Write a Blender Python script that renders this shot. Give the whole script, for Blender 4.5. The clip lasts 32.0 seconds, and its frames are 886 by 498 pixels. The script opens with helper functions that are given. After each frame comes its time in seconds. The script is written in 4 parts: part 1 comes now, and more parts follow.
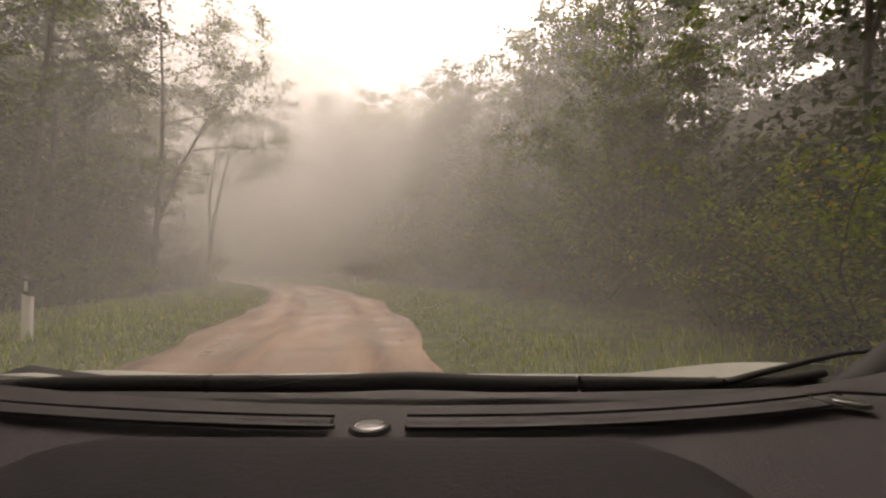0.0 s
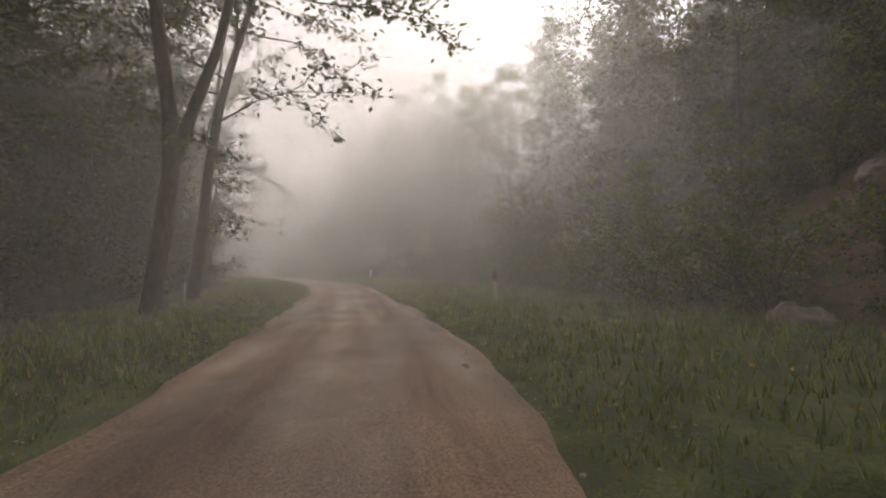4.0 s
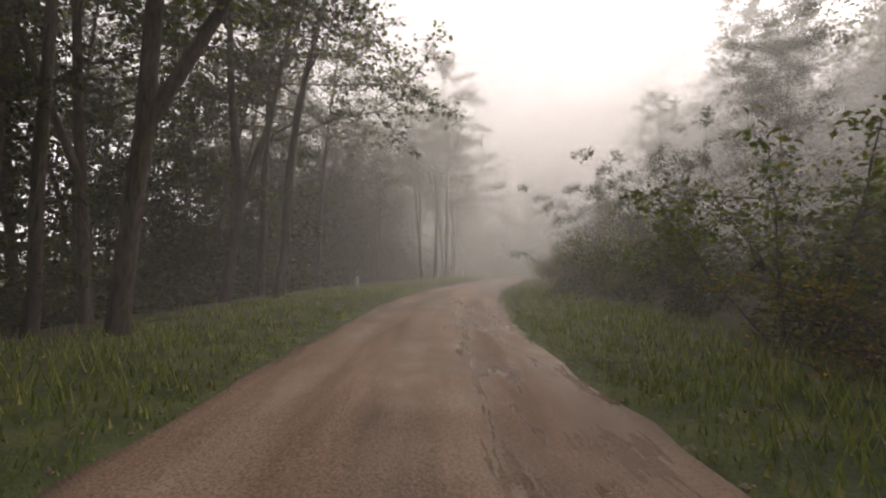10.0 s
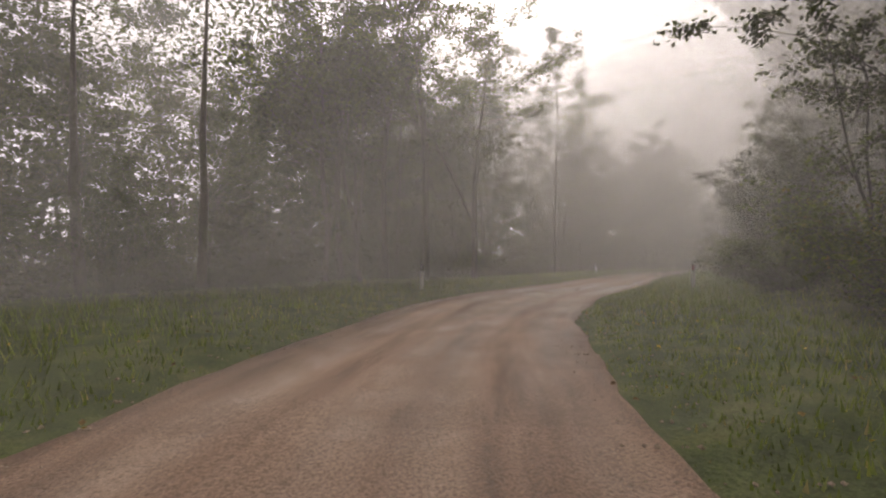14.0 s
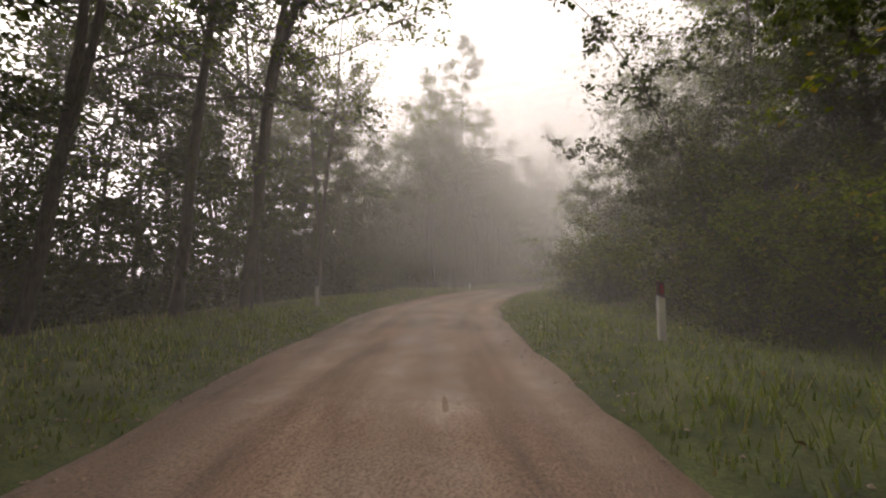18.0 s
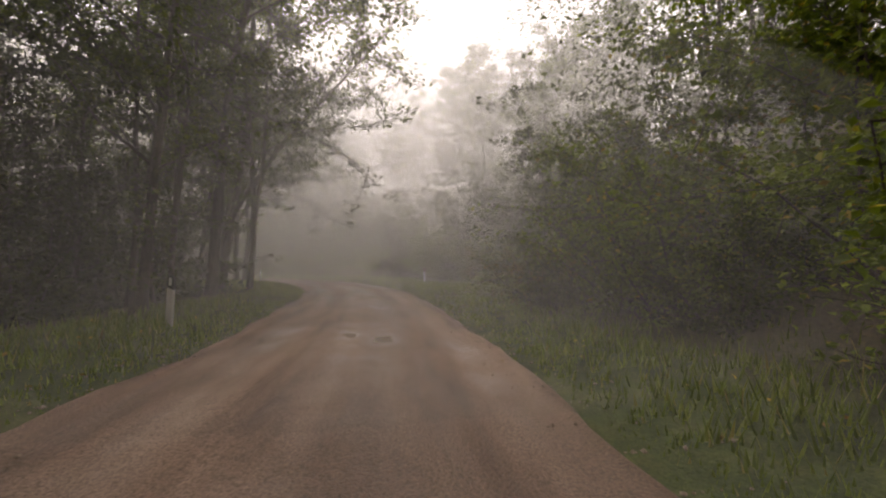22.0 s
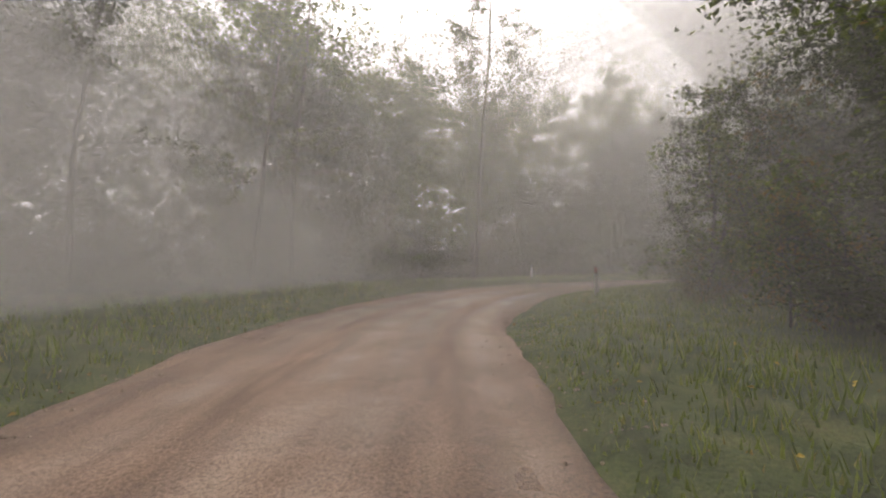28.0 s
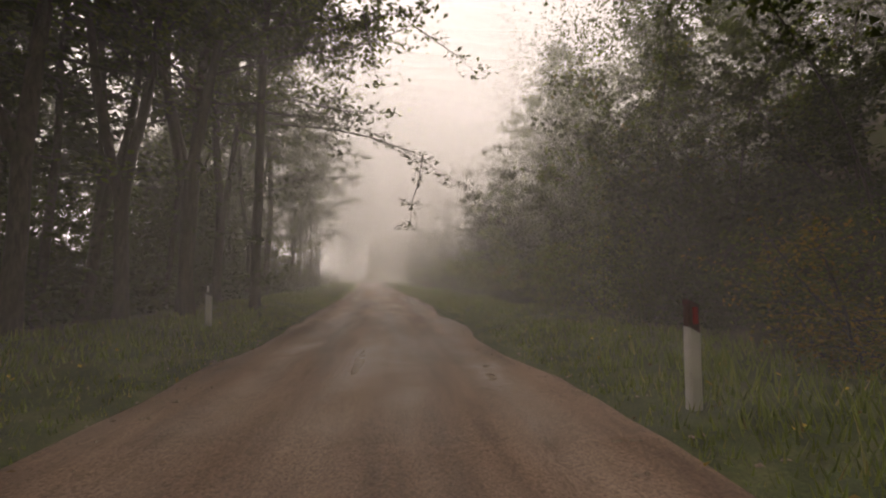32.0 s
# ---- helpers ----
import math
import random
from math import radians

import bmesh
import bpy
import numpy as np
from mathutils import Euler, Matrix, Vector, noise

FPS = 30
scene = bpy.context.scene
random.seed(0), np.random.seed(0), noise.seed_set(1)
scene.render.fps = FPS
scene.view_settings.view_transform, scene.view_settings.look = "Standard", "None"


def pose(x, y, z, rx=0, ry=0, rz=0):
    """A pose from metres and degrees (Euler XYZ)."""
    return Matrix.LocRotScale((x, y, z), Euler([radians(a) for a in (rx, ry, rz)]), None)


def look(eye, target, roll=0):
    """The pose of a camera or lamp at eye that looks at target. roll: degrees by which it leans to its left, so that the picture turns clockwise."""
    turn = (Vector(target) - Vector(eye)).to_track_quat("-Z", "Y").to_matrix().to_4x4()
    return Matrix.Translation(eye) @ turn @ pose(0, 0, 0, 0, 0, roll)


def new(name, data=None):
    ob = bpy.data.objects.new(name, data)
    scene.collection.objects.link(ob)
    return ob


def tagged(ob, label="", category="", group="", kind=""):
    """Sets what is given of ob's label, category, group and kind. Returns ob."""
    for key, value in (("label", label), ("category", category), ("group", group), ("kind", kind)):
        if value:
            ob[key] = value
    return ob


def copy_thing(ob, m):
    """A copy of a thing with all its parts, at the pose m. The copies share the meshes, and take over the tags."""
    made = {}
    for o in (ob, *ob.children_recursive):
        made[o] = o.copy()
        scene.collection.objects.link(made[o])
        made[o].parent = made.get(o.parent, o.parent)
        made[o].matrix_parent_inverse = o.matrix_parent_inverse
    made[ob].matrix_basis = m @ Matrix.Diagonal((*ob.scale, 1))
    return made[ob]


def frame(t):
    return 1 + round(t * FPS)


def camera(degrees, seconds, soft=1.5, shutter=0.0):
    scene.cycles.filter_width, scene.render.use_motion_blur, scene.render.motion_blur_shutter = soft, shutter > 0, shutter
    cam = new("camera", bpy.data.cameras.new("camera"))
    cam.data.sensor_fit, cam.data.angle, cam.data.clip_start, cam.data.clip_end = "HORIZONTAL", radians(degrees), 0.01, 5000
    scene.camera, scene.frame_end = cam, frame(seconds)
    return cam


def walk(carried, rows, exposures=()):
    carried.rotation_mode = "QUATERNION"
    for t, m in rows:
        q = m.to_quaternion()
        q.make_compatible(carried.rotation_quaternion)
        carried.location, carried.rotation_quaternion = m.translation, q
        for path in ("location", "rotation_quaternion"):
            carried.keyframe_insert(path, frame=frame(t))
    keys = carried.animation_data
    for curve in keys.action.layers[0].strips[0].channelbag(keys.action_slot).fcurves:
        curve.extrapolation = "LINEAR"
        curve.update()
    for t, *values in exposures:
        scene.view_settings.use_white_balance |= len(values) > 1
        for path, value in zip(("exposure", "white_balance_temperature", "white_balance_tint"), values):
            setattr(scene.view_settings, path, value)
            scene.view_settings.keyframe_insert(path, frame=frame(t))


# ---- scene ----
cam = camera(95.0, 32.0, soft=2.1)
# seconds, x, y, yaw, pitch of the car's windscreen camera
RIDE = [
    (0.0, 0.0, 0.0, -6.74, 2.87), (0.5, -0.63, 8.96, 1.12, 3.04), (1.0, -2.37, 17.68, 7.75, 3.22), (1.5, -5.04, 26.08, 14.13, 2.87),
    (2.0, -8.65, 34.01, 21.55, 2.53), (2.5, -13.25, 41.28, 29.7, 2.67), (3.0, -18.78, 47.67, 38.89, 2.82), (3.5, -25.24, 52.9, 50.01, 2.73),
    (4.0, -32.45, 56.75, 59.5, 2.65), (4.5, -40.02, 59.66, 64.26, 2.55), (5.0, -47.76, 62.14, 66.66, 2.44), (5.5, -55.63, 64.21, 70.96, 2.67),
    (6.0, -63.69, 65.46, 78.28, 2.89), (6.5, -71.82, 65.61, 85.81, 3.05), (7.0, -79.83, 64.88, 90.42, 3.21), (7.5, -87.74, 63.85, 90.23, 2.88),
    (8.0, -95.6, 63.17, 85.39, 2.55), (8.5, -103.36, 63.41, 77.26, 2.6), (9.0, -110.86, 64.79, 68.41, 2.65), (9.5, -117.92, 67.22, 60.14, 2.55),
    (10.0, -124.44, 70.57, 51.98, 2.44), (10.5, -130.37, 74.73, 44.61, 2.44), (11.0, -135.73, 79.57, 37.69, 2.44), (11.5, -140.49, 84.97, 32.06, 2.52),
    (12.0, -144.84, 90.69, 29.38, 2.59), (12.5, -148.87, 96.5, 26.14, 2.07), (13.0, -152.26, 102.47, 18.73, 1.54), (13.5, -154.47, 108.73, 5.49, 1.64),
    (14.0, -154.87, 115.14, -12.26, 1.74), (14.5, -153.29, 121.26, -29.78, 2.07), (15.0, -150.06, 126.72, -44.31, 2.4), (15.5, -145.77, 131.41, -52.65, 2.64),
    (16.0, -141.12, 135.77, -53.54, 2.88), (16.5, -136.56, 140.23, -51.23, 3.07), (17.0, -132.1, 144.8, -51.89, 3.25), (17.5, -127.39, 149.11, -56.96, 3.44),
    (18.0, -122.28, 152.94, -62.79, 3.62), (18.5, -116.88, 156.22, -68.05, 3.5), (19.0, -111.33, 158.91, -73.88, 3.38), (19.5, -105.66, 160.94, -80.4, 3.27),
    (20.0, -99.94, 162.28, -86.64, 3.16), (20.5, -94.19, 163.01, -92.1, 2.61), (21.0, -88.41, 163.23, -96.96, 2.06), (21.5, -82.62, 163.0, -101.03, 2.23),
    (22.0, -76.87, 162.45, -102.71, 2.41), (22.5, -71.2, 161.89, -101.9, 2.38), (23.0, -65.69, 161.49, -99.68, 2.34), (23.5, -60.34, 161.36, -96.45, 2.2),
    (24.0, -55.17, 161.58, -91.74, 2.05), (24.5, -50.12, 162.34, -84.12, 1.99), (25.0, -45.21, 163.86, -74.96, 1.93), (25.5, -40.56, 166.15, -66.22, 2.24),
    (26.0, -36.29, 169.14, -57.03, 2.55), (26.5, -32.67, 172.81, -45.12, 2.77), (27.0, -30.03, 177.07, -32.07, 3.0), (27.5, -28.31, 181.64, -23.72, 2.39),
    (28.0, -27.0, 186.21, -23.05, 1.77), (28.5, -25.53, 190.58, -28.54, 1.99), (29.0, -23.53, 194.61, -38.31, 2.21), (29.5, -20.85, 198.06, -51.24, 2.55),
    (30.0, -17.53, 200.71, -65.31, 2.89), (30.5, -13.58, 202.5, -79.04, 2.97), (31.0, -9.03, 203.43, -90.72, 3.06), (31.5, -4.1, 203.61, -97.38, 3.56),
    (32.0, 1.14, 203.46, -98.67, 4.06),
]
EYE = 1.25
walk(cam, [(t, pose(x, y, EYE, 90 + pitch, 0, yaw)) for t, x, y, yaw, pitch in RIDE], exposures=[(0, 1.4, 8250, 21.5), (0.8, 1, 7350, 17.5), (2, 1.65, 7300, 18.5), (6, 1.5, 7200, 19.5), (7, 1.3, 7200, 19.5), (9, 1.85, 7300, 21.5), (10.5, 1.25, 7200, 18.5), (11.3, 1.3, 7200, 18.5), (13, 1.15, 7200, 20.5), (16.5, 1.02, 7600, 18), (17, 1.02, 7600, 18), (18, 1.35, 7500, 19.5), (20, 1.55, 7500, 22.5), (23, 1.97, 7250, 20.5), (24.5, 2.15, 7050, 19.5), (26, 1.95, 7050, 18.5), (27, 1.8, 7050, 18.5), (28, 1.47, 6950, 17), (29, 0.9, 7350, 22.5), (30, 0.9, 7350, 22.5), (32, 1.28, 7850, 21.5)])

# ---------------------------------------------------------------- light
world = bpy.data.worlds.new("overcast_sky")
scene.world = world
world.use_nodes = True
wn, wl = world.node_tree.nodes, world.node_tree.links
sky = wn.new("ShaderNodeTexSky")
sky.sky_type, sky.sun_disc = "NISHITA", False
sky.sun_elevation, sky.sun_rotation, sky.dust_density, sky.air_density = radians(48), radians(20), 2.0, 1.0
pale = wn.new("ShaderNodeHueSaturation")
pale.inputs["Saturation"].default_value = 0.06
wl.new(sky.outputs[0], pale.inputs["Color"])
wl.new(pale.outputs[0], wn["Background"].inputs["Color"])
wn["Background"].inputs["Strength"].default_value = SKY = 0.15
sun = new("sun", bpy.data.lights.new("sun", "SUN"))
sun.data.energy, sun.data.angle, sun.data.color = 0.5, radians(60), (1.0, 0.96, 0.9)
sun.matrix_world = look((0, 0, 100), (-28, -70, 0))
scene.cycles.transparent_max_bounces = 64
scene.cycles.max_bounces, scene.cycles.diffuse_bounces, scene.cycles.transmission_bounces = 8, 6, 4

# ---------------------------------------------------------------- the road's line
ROAD = [
    (3.3, -33.7), (1.2, -16.9), (-0.9, 0.0), (-3.1, 17.5), (-9.1, 33.8), (-19.2, 47.2), (-32.7, 56.1), (-47.9, 61.6),
    (-63.7, 65.1), (-79.8, 64.5), (-95.6, 62.8), (-110.9, 64.6), (-124.4, 70.6), (-135.8, 79.5), (-145.1, 90.5), (-152.6, 102.3),
    (-155.4, 115.2), (-150.3, 126.9), (-141.2, 135.8), (-132.2, 144.9), (-122.4, 153.1), (-111.4, 159.0), (-99.9, 162.3), (-88.4, 163.5),
    (-76.8, 163.0), (-65.7, 162.2), (-55.2, 162.4), (-45.5, 164.7), (-36.9, 169.9), (-30.9, 177.5), (-28.0, 186.5), (-24.1, 195.0),
    (-17.7, 201.1), (-9.1, 203.8), (1.1, 203.7), (12.0, 203.5), (22.9, 203.5), (33.9, 203.8), (45.0, 204.2), (60.0, 204.7),
    (77.0, 205.4), (95.0, 206.0),
]
rng = np.random.default_rng(7)


def spline(points, step=0.5):
    """A smooth line through points, resampled every step metres."""
    p = np.array(points, float)
    p = np.vstack([2 * p[0] - p[1], p, 2 * p[-1] - p[-2]])
    u = np.linspace(0, 1, 40, endpoint=False)[:, None]
    out = []
    for a, b, c, d in zip(p, p[1:], p[2:], p[3:]):
        out.append(0.5 * (2 * b + (c - a) * u + (2 * a - 5 * b + 4 * c - d) * u**2 + (3 * b - a - 3 * c + d) * u**3))
    q = np.vstack(out)
    s = np.concatenate([[0], np.cumsum(np.linalg.norm(np.diff(q, axis=0), axis=1))])
    k = np.arange(0, s[-1], step)
    return np.stack([np.interp(k, s, q[:, 0]), np.interp(k, s, q[:, 1])], 1)


LINE = spline(ROAD)
TANG = np.gradient(LINE, axis=0)
TANG /= np.linalg.norm(TANG, axis=1)[:, None]
SIDE = np.stack([TANG[:, 1], -TANG[:, 0]], 1)  # to the right of travel
LONG = len(LINE) * 0.5
# how far from the road's middle the woods begin: metres along the road, metres off it
RIGHT_FOOT = [(34, 6.4), (69, 7), (94, 7.5), (126, 9.5), (142, 6), (158, 3.9), (182, 4.6), (212, 4.3), (240, 4.4), (246, 4.8), (254, 6.6), (268, 6.6), (292, 5.7), (304, 6), (329, 4.8), (352, 4.4), (363, 4.4), (374, 6.5), (384, 7.5), (394, 7.8), (404, 7.6), (413, 7.0), (422, 6.6), (440, 6), (450, 5.6)]
LEFT_FOOT = [(34, 8), (52, 5.4), (69, 4.8), (86, 5.5), (126, 5.5), (150, 6.5), (182, 5.8), (197, 4.6), (212, 5), (226, 5.6), (236, 6.5), (244, 13), (256, 13), (266, 10), (285, 6.6), (292, 5.6), (329, 5.4), (352, 4.4), (363, 4.0), (376, 4.2), (380, 6), (384, 9), (390, 13), (396, 17), (404, 22), (413, 20), (422, 13), (431, 7), (440, 5.8), (450, 5.4)]


# half the road's width: metres along the road, metres
WIDTH = [(34, 2.3), (72, 2.1), (140, 1.9), (158, 1.75), (185, 2.1), (231, 2.0), (257, 2.45), (308, 2.25), (335, 2.4), (367, 2.45), (380, 2.5), (396, 2.1), (408, 1.9), (426, 2.7), (436, 2.55), (450, 2.35)]


def half_road(s):
    return np.interp(s, *zip(*WIDTH))


def right_foot(s):
    return np.interp(s, *zip(*RIGHT_FOOT))


def left_foot(s):
    return np.interp(s, *zip(*LEFT_FOOT))



def low_bank(s):
    """1 where the bank on the right stays low and carries only bushes, else 0."""
    return np.clip(1.6 - np.abs(np.asarray(s, float) - 216) / 20, 0, 1)


def across(x, y):
    """Signed distance from the road's middle (right is positive) and the distance along it, for arrays."""
    x, y = np.atleast_1d(x).astype(float), np.atleast_1d(y).astype(float)
    lat, along = np.empty(len(x)), np.empty(len(x))
    for a in range(0, len(x), 4000):
        px, py = x[a:a + 4000], y[a:a + 4000]
        d = (px[:, None] - LINE[None, ::2, 0]) ** 2 + (py[:, None] - LINE[None, ::2, 1]) ** 2
        i = d.argmin(1) * 2
        off = (px - LINE[i, 0]) * SIDE[i, 0] + (py - LINE[i, 1]) * SIDE[i, 1]
        lat[a:a + 4000] = np.sign(off + 1e-9) * np.sqrt(d.min(1))
        along[a:a + 4000] = i * 0.5
    return lat, along


def waves(x, y, size, seed=0):
    """Cheap smooth noise from a few crossed sines, about -1 to 1."""
    r = np.random.default_rng(seed)
    out = 0
    for k in range(5):
        a, f, ph = r.uniform(0, 6.28), (0.6 + 0.35 * k) * 6.28 / size, r.uniform(0, 6.28)
        out = out + np.sin((x * np.cos(a) + y * np.sin(a)) * f + ph) / (1 + 0.4 * k)
    return out / 2.4


# shallow hollows in the verges: x, y, depth, radius
HOLLOWS = [(-87.4, 168.1, 0.42, 3.2), (-144.1, 95.4, 0.27, 2.2), (-67.1, 69.6, -0.17, 2.4)]


def height(x, y, lat=None, s=None):
    """The ground's height: flat verges, a bank up on the right, a fall to the valley on the left."""
    if lat is None:
        lat, s = across(x, y)
    right = np.clip(lat - right_foot(s) - 0.6 - 0.8 * waves(x, y, 14, 3), 0, 26)
    steep = np.exp(-(((s - 100) / 11) ** 4))
    up = (0.55 * right + 1.5 * steep * np.clip(right, 0, 3)) * np.clip(right / 2.5, 0, 1) + 0.5 * waves(x, y, 5, 5) * np.clip(right / 3, 0, 1)
    up = up * (1 - 0.75 * low_bank(s))
    left = np.clip(-lat - left_foot(s) - 1.0, 0, 40)
    down = -0.2 * left * np.clip(left / 5, 0, 1)
    off = np.abs(lat) - half_road(s)
    verge = 0.14 * np.clip(off / 1.6, 0, 1) + 0.05 * waves(x, y, 3, 9) * np.clip((off - 0.2) / 2, 0, 1)
    bed = -0.12 * np.clip((0.2 - off) / 0.6, 0, 1)
    dip = sum(deep * np.exp(-((x - hx) ** 2 + (y - hy) ** 2) / wide**2) for hx, hy, deep, wide in HOLLOWS) * np.clip(off, 0, 1)
    return up + down + verge + bed - dip


# ---------------------------------------------------------------- materials
def material(name, rough=0.8, spec=0.3):
    m = bpy.data.materials.new(name)
    m.use_nodes = True
    b = m.node_tree.nodes["Principled BSDF"]
    b.inputs["Roughness"].default_value, b.inputs["Specular IOR Level"].default_value = rough, spec
    return m, m.node_tree.nodes, m.node_tree.links, b


def noise_node(n, l, scale, detail=6, coord=None, rough=0.6):
    t = n.new("ShaderNodeTexNoise")
    t.inputs["Scale"].default_value, t.inputs["Detail"].default_value, t.inputs["Roughness"].default_value = scale, detail, rough
    if coord:
        l.new(coord, t.inputs["Vector"])
    return t.outputs["Fac"]


def ramp(n, l, source, stops):
    r = n.new("ShaderNodeValToRGB")
    e = r.color_ramp.elements
    while len(e) < len(stops):
        e.new(0.5)
    for k, (at, c) in zip(e, stops):
        k.position, k.color = at, (*c, 1)
    l.new(source, r.inputs[0])
    return r.outputs[0]


def blend(n, l, fac, a, b, mode="MIX"):
    x = n.new("ShaderNodeMix")
    x.data_type, x.blend_type = "RGBA", mode
    for sock, v in ((x.inputs[0], fac), (x.inputs[6], a), (x.inputs[7], b)):
        if isinstance(v, (int, float)):
            sock.default_value = v
        elif isinstance(v, tuple):
            sock.default_value = (*v, 1)
        else:
            l.new(v, sock)
    return x.outputs[2]


def bumped(n, l, b, source, strength, distance):
    k = n.new("ShaderNodeBump")
    k.inputs["Strength"].default_value, k.inputs["Distance"].default_value = strength, distance
    l.new(source, k.inputs["Height"])
    l.new(k.outputs[0], b.inputs["Normal"])


def position(n):
    return n.new("ShaderNodeNewGeometry").outputs["Position"]


def gravel_material():
    m, n, l, b = material("packed_gravel", 0.75, 0.35)
    p = position(n)
    lane = n.new("ShaderNodeAttribute")
    lane.attribute_name = "lane"
    big, mid, fine = noise_node(n, l, 0.8, 5, lane.outputs["Vector"]), noise_node(n, l, 2.6, 6, lane.outputs["Vector"]), noise_node(n, l, 45, 5, p)
    base = ramp(n, l, mid, [(0.3, (0.16, 0.097, 0.066)), (0.48, (0.285, 0.185, 0.13)), (0.72, (0.43, 0.3, 0.22))])
    damp = ramp(n, l, big, [(0.38, (0.62, 0.6, 0.58)), (0.6, (1, 1, 1))])
    grit = ramp(n, l, fine, [(0.3, (0.45, 0.42, 0.4)), (0.5, (1, 1, 1)), (0.72, (1.5, 1.45, 1.42))])
    wear = n.new("ShaderNodeAttribute")
    wear.attribute_name = "wheel_track"
    base = blend(n, l, wear.outputs["Fac"], base, ramp(n, l, noise_node(n, l, 1.1, 6, p), [(0.35, (0.36, 0.255, 0.19)), (0.65, (0.54, 0.42, 0.34))]))
    c = blend(n, l, 1.0, blend(n, l, 1.0, base, damp, "MULTIPLY"), grit, "MULTIPLY")
    dry = ramp(n, l, big, [(0.36, (0.38,) * 3), (0.58, (0.8,) * 3)])
    wet = n.new("ShaderNodeMath")
    wet.operation = "MULTIPLY"
    l.new(wear.outputs["Fac"], wet.inputs[0]), l.new(ramp(n, l, noise_node(n, l, 0.9, 5, p), [(0.42, (0,) * 3), (0.6, (1,) * 3)]), wet.inputs[1])
    rough = blend(n, l, wet.outputs[0], dry, (0.16, 0.16, 0.16))
    soaked = n.new("ShaderNodeAttribute")
    soaked.attribute_name = "soaked"
    film = ramp(n, l, blend(n, l, 0.5, soaked.outputs["Color"], noise_node(n, l, 3.5, 5, lane.outputs["Vector"])), [(0.735, (0,) * 3), (0.79, (1,) * 3)])
    l.new(blend(n, l, film, c, blend(n, l, 1.0, c, (0.72, 0.67, 0.62), "MULTIPLY")), b.inputs["Base Color"])
    l.new(blend(n, l, film, rough, (0.1, 0.1, 0.1)), b.inputs["Roughness"])
    bumped(n, l, b, blend(n, l, 0.5, mid, fine), 0.9, 0.04)
    return m


def soil_material():
    """Grass turf near the road, leaf litter and moss further off."""
    m, n, l, b = material("turf_and_litter", 0.9, 0.2)
    p = position(n)
    big, mid, fine = noise_node(n, l, 0.25, 4, p), noise_node(n, l, 1.6, 6, p), noise_node(n, l, 22, 5, p)
    grass = ramp(n, l, mid, [(0.3, (0.04, 0.055, 0.02)), (0.5, (0.075, 0.1, 0.03)), (0.68, (0.13, 0.145, 0.055)), (0.8, (0.17, 0.14, 0.08))])
    litter = ramp(n, l, fine, [(0.3, (0.035, 0.026, 0.017)), (0.5, (0.075, 0.055, 0.033)), (0.72, (0.13, 0.095, 0.058))])
    at = n.new("ShaderNodeAttribute")
    at.attribute_name = "wood"
    c = blend(n, l, at.outputs["Fac"], grass, blend(n, l, ramp(n, l, big, [(0.45, (0,) * 3), (0.62, (1,) * 3)]), litter, grass))
    ea = n.new("ShaderNodeAttribute")
    ea.attribute_name = "earth"
    patch = n.new("ShaderNodeMath")
    patch.operation = "MULTIPLY"
    l.new(ea.outputs["Fac"], patch.inputs[0]), l.new(ramp(n, l, mid, [(0.42, (0,) * 3), (0.56, (1,) * 3)]), patch.inputs[1])
    c = blend(n, l, patch.outputs[0], c, ramp(n, l, fine, [(0.3, (0.08, 0.045, 0.03)), (0.5, (0.19, 0.11, 0.07)), (0.72, (0.3, 0.2, 0.13))]))
    ed = n.new("ShaderNodeAttribute")
    ed.attribute_name = "bare"
    worn = n.new("ShaderNodeMath")
    worn.operation = "MULTIPLY_ADD"
    l.new(mid, worn.inputs[0])
    worn.inputs[1].default_value = 1.6
    l.new(ed.outputs["Fac"], worn.inputs[2])
    c = blend(n, l, ramp(n, l, worn.outputs[0], [(1.25, (0,) * 3), (1.55, (1,) * 3)]), c, ramp(n, l, fine, [(0.3, (0.11, 0.075, 0.05)), (0.6, (0.22, 0.16, 0.11))]))
    l.new(blend(n, l, 1.0, c, ramp(n, l, noise_node(n, l, 38, 7, p, 0.75), [(0.3, (0.35,) * 3), (0.68, (1.45,) * 3)]), "MULTIPLY"), b.inputs["Base Color"])
    bumped(n, l, b, blend(n, l, 0.4, mid, fine), 0.8, 0.06)
    return m


def bark_material(name, dark, light):
    m, n, l, b = material(name, 0.85, 0.25)
    tc = n.new("ShaderNodeTexCoord").outputs["Object"]
    mp = n.new("ShaderNodeMapping")
    mp.inputs["Scale"].default_value = (9, 9, 1.6)
    l.new(tc, mp.inputs[0])
    v, big = noise_node(n, l, 3, 8, mp.outputs[0], 0.7), noise_node(n, l, 1.1, 4, tc)
    c = ramp(n, l, v, [(0.3, dark), (0.7, light)])
    moss = ramp(n, l, big, [(0.5, (0,) * 3), (0.68, (0.55,) * 3)])
    l.new(blend(n, l, moss, c, (0.06, 0.075, 0.025)), b.inputs["Base Color"])
    bumped(n, l, b, v, 0.9, 0.05)
    return m


